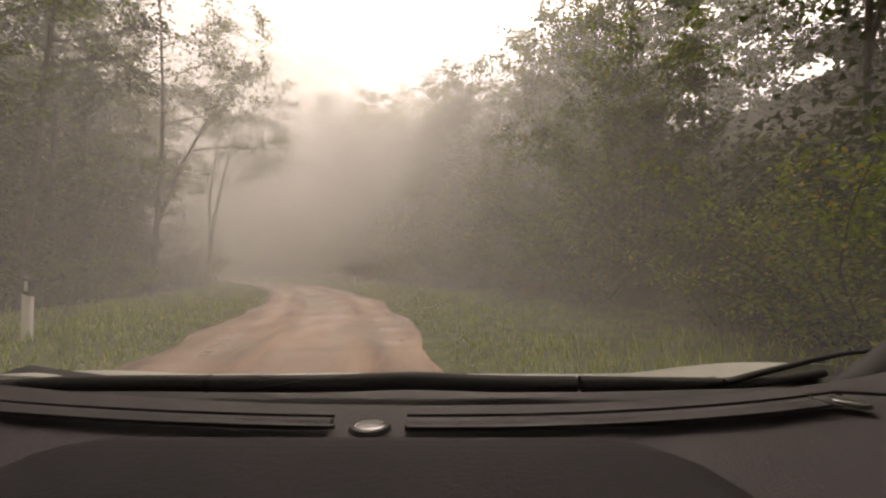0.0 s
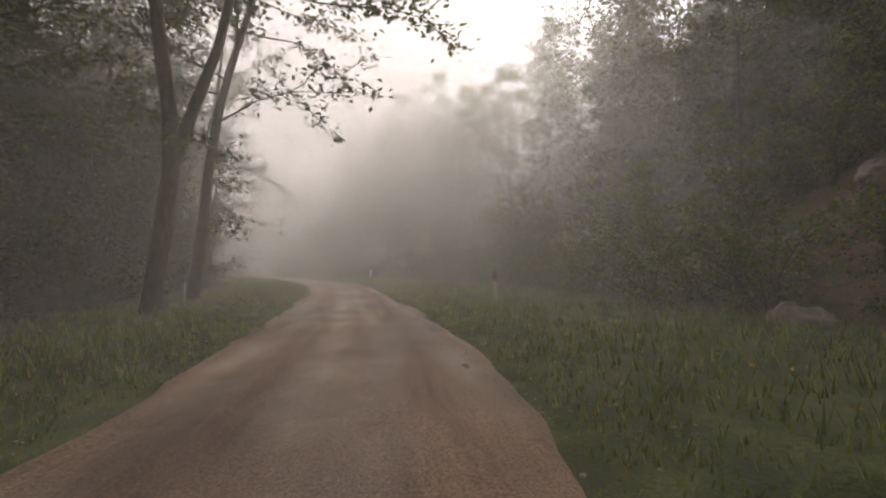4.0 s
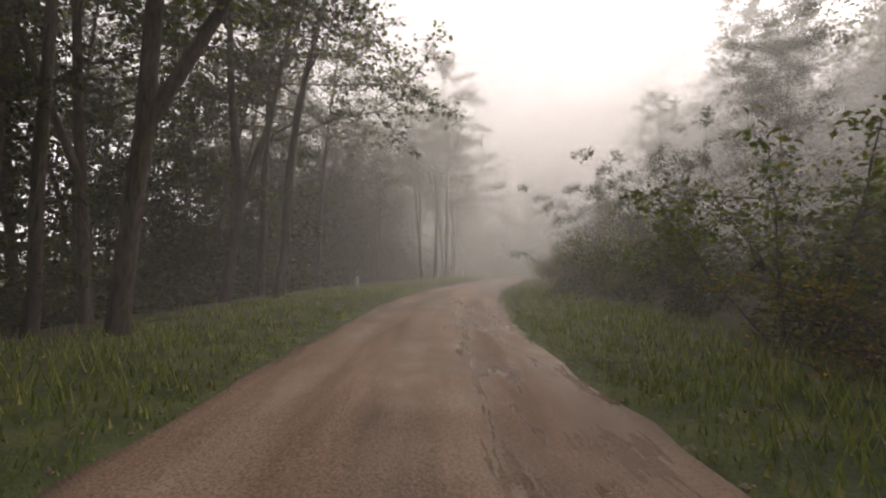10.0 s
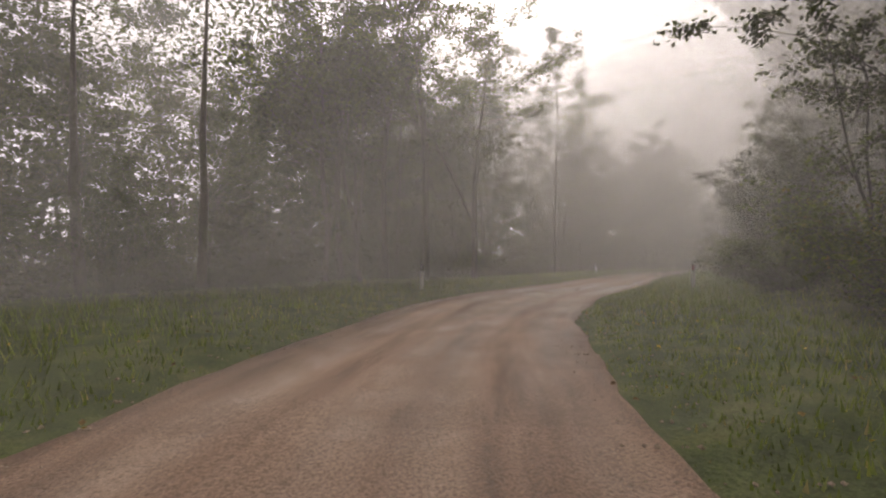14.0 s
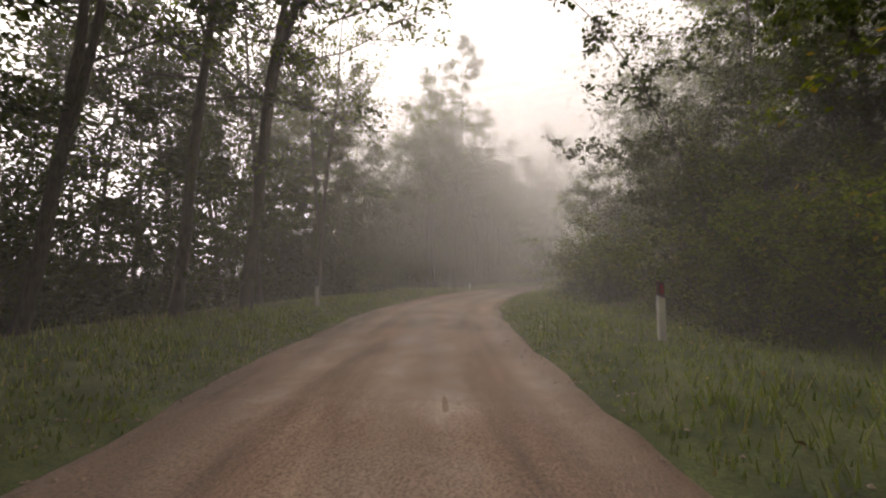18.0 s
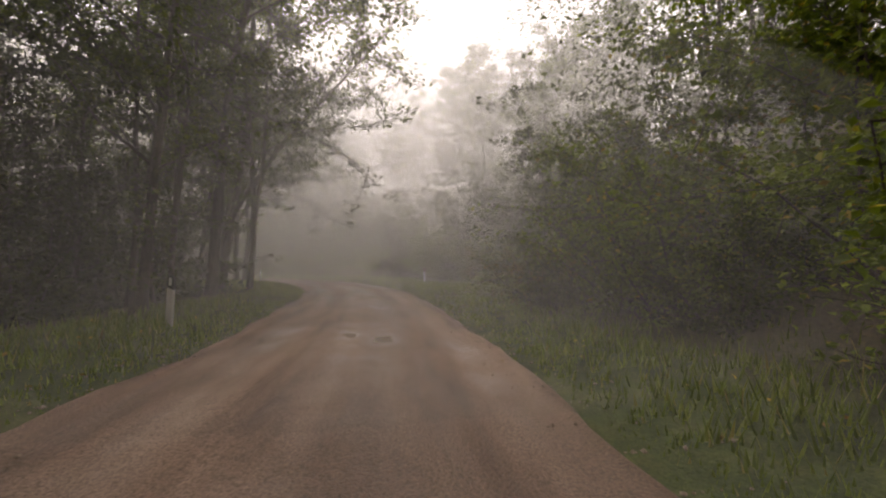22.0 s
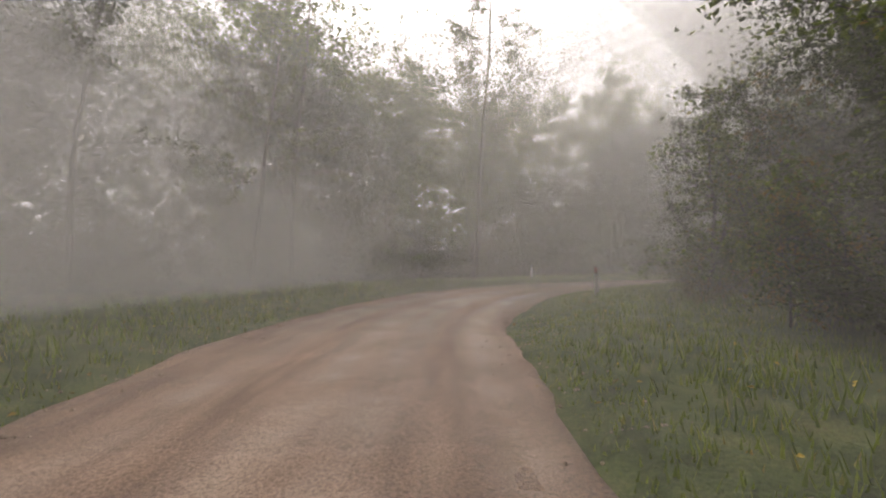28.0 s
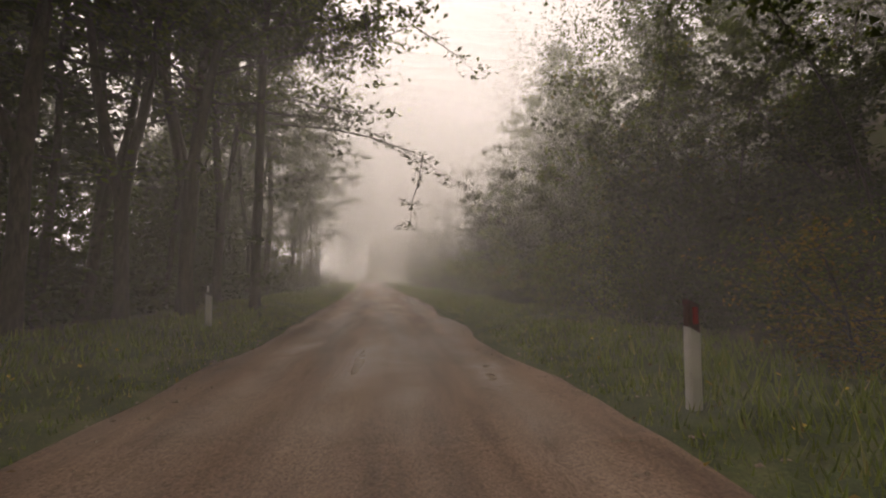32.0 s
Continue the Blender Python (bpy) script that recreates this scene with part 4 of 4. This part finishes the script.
def strewn(name, count, lo, hi, size, mat, label, category, seed, flat, lift=0.0, span=None):
    """Small pieces lying beside the road: stones with depth, or flat leaves."""
    r = np.random.default_rng(seed)
    i = r.integers(*(span or (0, len(LINE))), count)
    o = r.uniform(lo, hi, count) * np.where(r.random(count) < 0.5, -1, 1)
    x, y = LINE[i, 0] + SIDE[i, 0] * o, LINE[i, 1] + SIDE[i, 1] * o
    l, s = across(x, y)
    z = np.where(np.abs(l) < half_road(s), 0.02, height(x, y, l, s)) + lift
    k = size * r.uniform(0.5, 1.4, count)
    if flat:
        v, f = leaves(np.stack([x, y, z + 0.02], 1), size, r, 0.0, 0.7)
    else:
        base = np.array([[1, 0, 0], [0, 1, 0], [-1, 0, 0], [0, -1, 0], [0, 0, 0.8], [0, 0, -0.6]])
        a = r.uniform(0, 6.283, count)
        jig = base[None] * k[:, None, None] * r.uniform(0.6, 1.3, (count, 6, 1))
        v = np.stack([jig[..., 0] * np.cos(a)[:, None] - jig[..., 1] * np.sin(a)[:, None] + x[:, None], jig[..., 0] * np.sin(a)[:, None] + jig[..., 1] * np.cos(a)[:, None] + y[:, None], jig[..., 2] + z[:, None]], -1).reshape(-1, 3)
        t = np.array([[0, 1, 4], [1, 2, 4], [2, 3, 4], [3, 0, 4], [1, 0, 5], [2, 1, 5], [3, 2, 5], [0, 3, 5]])
        f = (t[None] + 6 * np.arange(count)[:, None, None]).reshape(-1, 3)
    tagged(new(name, mesh(name, v, f, mat)), label, category, kind="stuff")


strewn("loose_gravel", 16000, 1.7, 3.0, 0.02, STONE, "loose gravel along the edges of the road", "gravel", 1, False)
strewn("road_pebbles", 3500, 0.0, 2.0, 0.009, STONE, "small pebbles pressed into the road", "gravel", 2, False)
strewn("fallen_leaves", 5200, 2.0, 5.0, 0.065, FALLEN, "brown and yellow leaves fallen on the verges", "leaves", 3, True)
strewn("wildflowers", 2600, 2.8, 4.6, 0.05, FLOWER, "small yellow wildflowers in the verge grass", "flowers", 4, True, 0.2)


# ---------------------------------------------------------------- the car that carries the camera, where its drive begins
SOFT = plain("grained_black_plastic", (0.02, 0.0172, 0.0205), 0.62, 0.24, 0.25, 260, relief=0.5)
GLOSS = plain("shiny_black_plastic", (0.012, 0.012, 0.012), 0.25, 0.5)
RUBBER = plain("black_rubber", (0.018, 0.018, 0.018), 0.75, 0.3)
PAINT = plain("silver_paint", (0.36, 0.37, 0.33), 0.3, 0.6, 0.05, 40)
METAL = plain("brushed_alloy", (0.5, 0.5, 0.5), 0.35, 0.5, 0.1, 30, 0.9)
PADDING = plain("smooth_black_padding", (0.0105, 0.009, 0.0115), 0.75, 0.14, 0.2, 200, relief=0.25)
# black trim plastic, and the colour that stands for shade in the slots
DEEP = plain("black_plastic_and_slot_shade", (0.004, 0.004, 0.004), 0.6, 0.3)
GLASSY = plain("sensor_dome", (0.08, 0.08, 0.08), 0.12, 0.8)

car = tagged(new("car"), "silver car with a grained black dashboard standing on the road", "car")
car.matrix_basis = pose(0, 0, 0, 0, 0, RIDE[0][3])


def sheet(x0, x1, rows, cols, shape, mat, name, label="", thick=0.012, parent=car):
    """A curved panel over x (cols) and v from 0 to 1 (rows), given a thickness."""
    u, w = np.meshgrid(np.linspace(x0, x1, cols), np.linspace(0, 1, rows))
    p = np.array([[shape(a, c) for a, c in zip(ra, rc)] for ra, rc in zip(u, w)]).reshape(-1, 3)
    f = grid_faces(rows, cols)
    n = len(p)
    rim = np.concatenate([np.arange(cols), np.arange(1, rows) * cols + cols - 1, (rows - 1) * cols + np.arange(cols - 2, -1, -1), np.arange(rows - 2, 0, -1) * cols])
    side = np.stack([np.roll(rim, -1), rim, rim + n, np.roll(rim, -1) + n], 1)
    return part(name, mesh(name, np.vstack([p, p - [0, 0, thick]]), np.vstack([f, f[:, ::-1] + n, side]), mat, False), parent, label)


def dash_front(x):
    return 0.532 + (0.21 if x < 0 else 0.3) * x * x


def slot_line(x):
    return 0.412 + (0.19 if x < 0 else 0.33) * x * x


# dashboard: the shelf, the raised pad, the slotted strip, the sensors
shelf = sheet(-0.95, 0.86, 14, 45, lambda x, v: (x, 0.06 + (dash_front(x) - 0.06) * v, 1.088 - 0.013 * v * v), SOFT, "dashboard", "grained black plastic dashboard", 0.05)


def pad_shape(u, v):
    x = -0.36 + 0.58 * u
    back = 0.397 - 0.06 * max(0.0, (-x - 0.3) / 0.06) ** 2 - 0.12 * max(0.0, (x - 0.15) / 0.08) ** 2
    y = 0.07 + (back - 0.07) * v
    rim = max(abs(2 * u - 1) ** 14, v**16)
    return (x, y, 1.101 - 0.012 * rim)


pad = sheet(0, 1, 24, 41, pad_shape, PADDING, "dashboard_pad", "smooth darker black padding", 0.012, shelf)
# no openings are cut: black strips on the shelf give the slots' shade
for a, c, low in ((-0.95, -0.109, 0.0), (-0.036, 0.45, 0.0), (-0.95, -0.117, 0.031), (-0.039, 0.52, 0.036)):
    sheet(a, c, 2, 31, lambda x, v: (x, slot_line(x) + low + (0.0055 if low == 0 else 0.003) * v * (1 + 1.6 * (abs(x) > 0.2) * (low == 0)), 1.0935 - 0.006 * (slot_line(x) > 0.5)), DEEP, "vent_slot", "black strip for the shade in a defroster slot", 0.003, shelf)
for a, c in ((-0.95, -0.117), (-0.039, 0.47)):
    sheet(a, c, 4, 31, lambda x, v: (x, slot_line(x) + 0.009 + 0.02 * v, 1.0915 - 0.004 * (slot_line(x) > 0.5) + 0.002 * math.sin(math.pi * v)), SOFT, "defroster_strip", "coarse-grained strip between the slots", 0.006, shelf)
for x, y in ((-0.074, 0.42), (0.488, 0.498)):
    bm = bmesh.new()
    bmesh.ops.create_uvsphere(bm, u_segments=24, v_segments=10, radius=0.0165)
    for v in bm.verts:
        v.co.z *= 0.14
    dome = part("light_sensor", from_bmesh("light_sensor", bm, GLASSY), shelf, "round grey light sensor")
    dome.location = (x, y, 1.092)
    bm = bmesh.new()
    bmesh.ops.create_cone(bm, segments=28, radius1=0.022, radius2=0.0195, depth=0.004, cap_ends=True)
    ring = part("sensor_ring", from_bmesh("sensor_ring", bm, DEEP, False), shelf)
    ring.location = (x, y, 1.0905)
pts = np.array([(0.46, 0.475, 1.092), (0.45, 0.5, 1.092), (0.465, 0.53, 1.09), (0.51, 0.54, 1.09), (0.56, 0.53, 1.09), (0.62, 0.52, 1.09)])
part("seam", mesh("seam", *tube(pts, np.full(6, 0.0022), 5), DEEP, True), shelf, "dark seam round the sensor")
part("firewall", from_bmesh("firewall", block(-0.95, 0.85, 0.1, 0.5, 0.3, 1.03, 0, 0.03), SOFT, False), car)

# cowl, wipers, bonnet
sheet(-1.0, 0.95, 5, 31, lambda x, v: (x, dash_front(x) + 0.012 + 0.24 * v, 1.0 + 0.02 * v), DEEP, "cowl", "black cowl below the windscreen", 0.03)


def blade_line(x):
    return (x, 0.752 + 0.02 * x * x, 1.041 + 0.006 * math.exp(-((x + 0.06) / 0.11) ** 2) - 0.012 * max(0.0, -x - 0.55))


blade = part("wiper", mesh("wiper", *tube(np.array([blade_line(x) for x in np.linspace(-0.84, 0.243, 30)]), np.interp(np.linspace(-0.84, 0.243, 30), [-0.84, -0.7, -0.06, 0.243], [0.006, 0.014, 0.016, 0.014]), 10), RUBBER, True), car, "black wiper resting across the windscreen foot")
part("wiper_joint", mesh("wiper_joint", *tube(np.array([blade_line(x) for x in (-0.436, -0.43, -0.424)]), [0.0145, 0.0165, 0.0145], 10), DEEP, True), blade)
side_blade = part("wiper", mesh("wiper_side", *tube(np.array([blade_line(x) for x in np.linspace(0.25, 0.56, 10)] + [(0.64, 0.765, 1.046), (0.73, 0.79, 1.052)]), np.linspace(0.0145, 0.008, 12), 10), RUBBER, True), car, "second black wiper blade")
pts = np.array([(0.5, 0.73, 1.05), (0.60, 0.775, 1.056), (0.766, 0.849, 1.063), (0.89, 0.904, 1.066), (1.06, 0.955, 1.066)])
part("wiper_arm", mesh("wiper_arm", *tube(pts, [0.006, 0.006, 0.005, 0.005, 0.005], 6), RUBBER, True), side_blade)
part("screen_corner", mesh("screen_corner", *tube(np.array([(0.62, 0.68, 1.02), (0.74, 0.73, 1.045), (0.92, 0.83, 1.08)]), [0.02, 0.03, 0.03], 8), RUBBER, True), car, "black trim at the windscreen corner")


def bonnet_shape(x, v):
    swell = 0.036 * math.exp(-((x - 0.78) / 0.15) ** 2) + 0.012 * math.exp(-((x + 0.92) / 0.12) ** 2) + 0.004 * math.exp(-((x + 0.3) / 0.12) ** 2)
    y = 0.86 + 0.9 * v - 0.12 * (x + 0.08) ** 2 * v
    return (x, y, 1.25 - 0.2475 * y - 0.02 * (1 - v) ** 4 - 0.02 * v**2 - 0.1 * v**5 + swell * (1 - v) ** 0.5)


sheet(-0.98, 0.82, 14, 31, bonnet_shape, PAINT, "bonnet", "silver painted bonnet", 0.02)
for side in (-1, 1):
    part("wing", from_bmesh("wing", block(*sorted((side * 0.79 - 0.09, side * 0.86 - 0.09)), 0.62, 1.62, 0.42, 0.78, 0, 0.03), PAINT, False), car)
    door = part("door", from_bmesh("door", block(*sorted((side * 0.81 - 0.09, side * 0.87 - 0.09)), -0.75, 0.6, 0.28, 0.95, 0, 0.03), PAINT, False), car)
    part("door_handle", from_bmesh("door_handle", block(*sorted((side * 0.865 - 0.09, side * 0.885 - 0.09)), -0.66, -0.48, 0.84, 0.865, 0, 0.006), GLOSS, False), door)
    part("rear_side", from_bmesh("rear_side", block(*sorted((side * 0.8 - 0.09, side * 0.86 - 0.09)), -2.35, -0.77, 0.3, 0.97, 0, 0.04), PAINT, False), car)
    pts = np.array([(side * 0.83 - 0.09, 0.6, 0.96), (side * 0.76 - 0.09, 0.2, 1.24), (side * 0.68 - 0.09, -0.2, 1.44)])
    part("windscreen_pillar", mesh("windscreen_pillar", *tube(pts, [0.035, 0.032, 0.03], 8), PAINT, True), car)
    pts = np.array([(side * 0.82 - 0.09, -0.85, 0.95), (side * 0.74 - 0.09, -0.95, 1.3), (side * 0.68 - 0.09, -1.0, 1.46)])
    part("door_pillar", mesh("door_pillar", *tube(pts, [0.04, 0.035, 0.03], 8), GLOSS, True), car)
    pts = np.array([(side * 0.8 - 0.09, -2.2, 0.95), (side * 0.74 - 0.09, -2.05, 1.2), (side * 0.66 - 0.09, -1.85, 1.43)])
    part("rear_pillar", mesh("rear_pillar", *tube(pts, [0.06, 0.05, 0.04], 8), PAINT, True), car)
    for y in (1.12, -1.5):
        bm = bmesh.new()
        bmesh.ops.create_cone(bm, segments=32, radius1=0.31, radius2=0.31, depth=0.2, cap_ends=True)
        bmesh.ops.bevel(bm, geom=[e for e in bm.edges if abs(e.verts[0].co.z - e.verts[1].co.z) < 1e-4], offset=0.035, segments=2, affect="EDGES")
        tyre = part("wheel", from_bmesh("wheel", bm, RUBBER, False), car)
        tyre.matrix_basis = pose(side * 0.72 - 0.09, y, 0.31, 0, 90, 0)
        bm = bmesh.new()
        bmesh.ops.create_cone(bm, segments=24, radius1=0.2, radius2=0.19, depth=0.21, cap_ends=True)
        part("rim", from_bmesh("rim", bm, METAL, False), tyre)
# roof behind the view, added to complete the car and darken the dashboard
sheet(-0.68, 0.68, 8, 15, lambda x, v: (x, -1.9 + 1.72 * v, 1.43 + 0.09 * math.sin(math.pi * v) * (1 - (x / 0.68) ** 2 * 0.4) + 0.02 * v), PAINT, "roof", "silver roof out of view, shading the dashboard", 0.03)
part("front_bumper", from_bmesh("front_bumper", block(-0.82, 0.82, 1.62, 1.8, 0.3, 0.74, 0, 0.05), PAINT, False), car)
part("rear_bumper", from_bmesh("rear_bumper", block(-0.82, 0.82, -2.45, -2.33, 0.32, 0.98, 0, 0.05), PAINT, False), car)
part("floor_pan", from_bmesh("floor_pan", block(-0.8, 0.8, -2.35, 1.65, 0.22, 0.3, 0, 0.02), RUBBER, False), car)
seat_row = part("rear_bench", from_bmesh("rear_bench", block(-0.65, 0.65, -1.9, -1.2, 0.3, 0.62, 0, 0.06), SOFT, False), car)


# ---------------------------------------------------------------- mist
def mist():
    """Veils of thin mist hanging across the road, one behind another, each a little wavy, parted where the car drives."""
    ride = np.array(RIDE)
    ends = np.vstack([2 * ride[0] - ride[1], ride, 2 * ride[-1] - ride[-2]])[:, 1:3]
    WAY = np.vstack([2 * ends[0] - ends[1], spline(ends, 0.1), 2 * ends[-1] - ends[-2]])
    vs, fs, base = [], [], 0
    soft, us, hs = [], np.arange(-36, 36.1, 4.0), np.array([-9.0, -2, 1.08, 1.18, 1.32, 1.42, 6, 12, 18, 24])
    s = 6.0
    while s < LONG - 2:
        s += float(np.interp(s, *zip(*BANKS)))
        i = min(int(s * 2), len(LINE) - 1)
        keep = []
        for sign in (-1, 1):
            reach = 0
            for u in us[us * sign > 0][::sign]:
                q = LINE[i] + SIDE[i] * u
                _, a = across(q[0], q[1])
                if abs(a[0] - s) > 10:
                    break
                reach = u
            keep.append(reach)
        u = us[(us >= keep[0]) & (us <= keep[1])]
        if len(u) < 3:
            continue
        ahead = 1.25 + 0.9 * float(waves(np.array([s * 3.1]), np.array([1.25]), 17, 61)[0])
        near = WAY - LINE[i]
        near = near[np.abs(near @ SIDE[i]) < 6]
        if not len(near):
            continue
        mid = float((near[np.abs(near @ TANG[i] - ahead).argmin()]) @ SIDE[i])
        u = np.sort(np.concatenate([u[np.abs(u - mid) > 1.6], mid + np.array([-1.4, -0.42, -0.2, 0.2, 0.42, 1.4])]))
        hole = int(np.abs(u - mid + 0.2).argmin())
        U, V = np.meshgrid(u, hs)
        x, y = LINE[i, 0] + SIDE[i, 0] * U, LINE[i, 1] + SIDE[i, 1] * U
        w = 0.9 * waves(U + s * 3.1, V, 17, 61)
        w = w + 1.0 * V
        gap = np.clip(np.maximum((np.abs(U - mid) - 0.2) / 0.22, (np.abs(V - 1.25) - 0.07) / 0.1), 0, 1)
        # density imitates shade: less mist under the trees, more up towards the sky
        clear = float(np.interp(s, [225, 235, 284, 294, 376, 386, 436, 444], [0.95, 0.5, 0.5, 0.95, 0.95, 0.15, 0.15, 0.95]))
        under = np.clip((np.where(U > 0, U - float(right_foot(s)), -U - float(left_foot(s))) + 1.0) / 3.0, 0, 1) * np.clip((13 - V) / 6, 0, 1)
        soft.append((gap * (1 - np.where(U > 0, 0.4, clear) * under) * (0.58 + 1.1 * np.clip((V - 3) / 9, 0, 1))).ravel())
        vs.append(np.stack([x + TANG[i, 0] * w, y + TANG[i, 1] * w, V + 0 * x], -1).reshape(-1, 3))
        faces = grid_faces(len(hs), len(u))
        fs.append(np.delete(faces, 3 * (len(u) - 1) + hole, 0) + base)
        base += len(vs[-1])
    # more veils on the outside of the bends, where the first ones spread apart
    vs2, fs2, base2 = [], [], 0
    for s in np.arange(10.0, LONG - 6, 1.5):
        i = int(s * 2)
        bend = math.atan2(TANG[i - 4] @ SIDE[i + 4] * 1.0, TANG[i - 4] @ TANG[i + 4])
        if abs(bend) < 0.09:
            continue
        u = np.arange(9.0, 35, 4.0) * (1 if bend < 0 else -1)
        u = np.sort(u)
        U, V = np.meshgrid(u, hs)
        x, y = LINE[i, 0] + SIDE[i, 0] * U, LINE[i, 1] + SIDE[i, 1] * U
        w = 0.9 * waves(U + s * 3.1, V, 17, 62) + 1.0 * V
        l, _ = across((x + TANG[i, 0] * w)[1:6].ravel(), (y + TANG[i, 1] * w)[1:6].ravel())
        if np.abs(l).min() < 5:
            continue
        vs2.append(np.stack([x + TANG[i, 0] * w, y + TANG[i, 1] * w, V + 0 * x], -1).reshape(-1, 3))
        fs2.append(grid_faces(len(hs), len(u)) + base2)
        base2 += len(vs2[-1])
    # longer veils among the trees beside the road
    for off in (-10.0, -15.0, 4.0, 8.0, 12.0):
        k = np.arange(0, len(LINE), 8)
        o = np.array([off - float(left_foot(a * 0.5)) if off < 0 else off + float(right_foot(a * 0.5)) for a in k])
        p = LINE[k] + SIDE[k] * o[:, None]
        l, _ = across(p[:, 0], p[:, 1])
        good = (np.abs(l) > np.abs(o) - 1.0) & (l * o > 0)
        hz = np.array([-8.0, 0, 8, 16]) + (0.0 if off < 0 else 4.0)
        lean = np.sign(off) * 0.5 * hz
        q = np.stack([p[:, None, 0] + SIDE[k][:, None, 0] * lean, p[:, None, 1] + SIDE[k][:, None, 1] * lean, hz[None] + 0 * p[:, :1]], -1).reshape(-1, 3)
        f = grid_faces(len(k), 4)
        f = f[(good[f // 4]).all(1)]
        f = f[:, ::-1] if off < 0 else f
        # low parts thinned too, most on the left, so the woods look shaded
        vs.append(q), fs.append(f + base), soft.append(np.where(q[:, 2] < 9, 0.1 if off < 0 else 0.6, 0.8))
        base += len(q)
    share = [np.ones(base2)]
    for a, b, offs in ((384, 436, (0.4, 0.5, 0.6, 0.7, 0.8, 0.9, 1.0, 1.15, 1.3)), (234, 284, (0.9, 1.2))):
        for f_off in offs:
            k = np.arange(a * 2, b * 2, 6)
            o = -np.array([max(float(left_foot(q * 0.5)) * f_off, 5.5 + 3 * f_off) for q in k])
            hz = np.array([-6.0, 0, 3, 8, 16, 24])
            p = LINE[k] + SIDE[k] * o[:, None]
            q = np.stack([p[:, None, 0] - SIDE[k][:, None, 0] * hz * 0.7, p[:, None, 1] - SIDE[k][:, None, 1] * hz * 0.7, hz[None] + 0 * p[:, :1]], -1).reshape(-1, 3)
            l, _ = across(q[:, 0], q[:, 1])
            f = grid_faces(len(k), len(hz))
            f = f[((np.abs(l[f]) > 5) | (q[f, 2] > 4)).all(1)]
            end = np.clip(np.minimum(k - k[0], k[-1] - k) / 16, 0, 1)
            vs2.append(q), fs2.append(f + base2), share.append(np.repeat(end, len(hz)))
            base2 += len(q)
    veils = mesh("mist", np.vstack(vs), np.vstack(fs), mist_material("thin_mist", MIST, 1.0), True)
    banks = mesh("mist_bank", np.vstack(vs2), np.vstack(fs2), mist_material("bank_of_mist", 0.14, 0.8), True)
    for me, val in ((veils, np.concatenate(soft)), (banks, np.concatenate(share))):
        me.attributes.new("mist_share", "FLOAT", "POINT").data.foreach_set("value", val.astype(np.float32))
    tagged(new("mist", veils), "thin white morning mist hanging over the road", "mist", kind="stuff")
    tagged(new("mist_bank", banks), "denser banks of white mist outside the bends", "mist", kind="stuff")


mist()
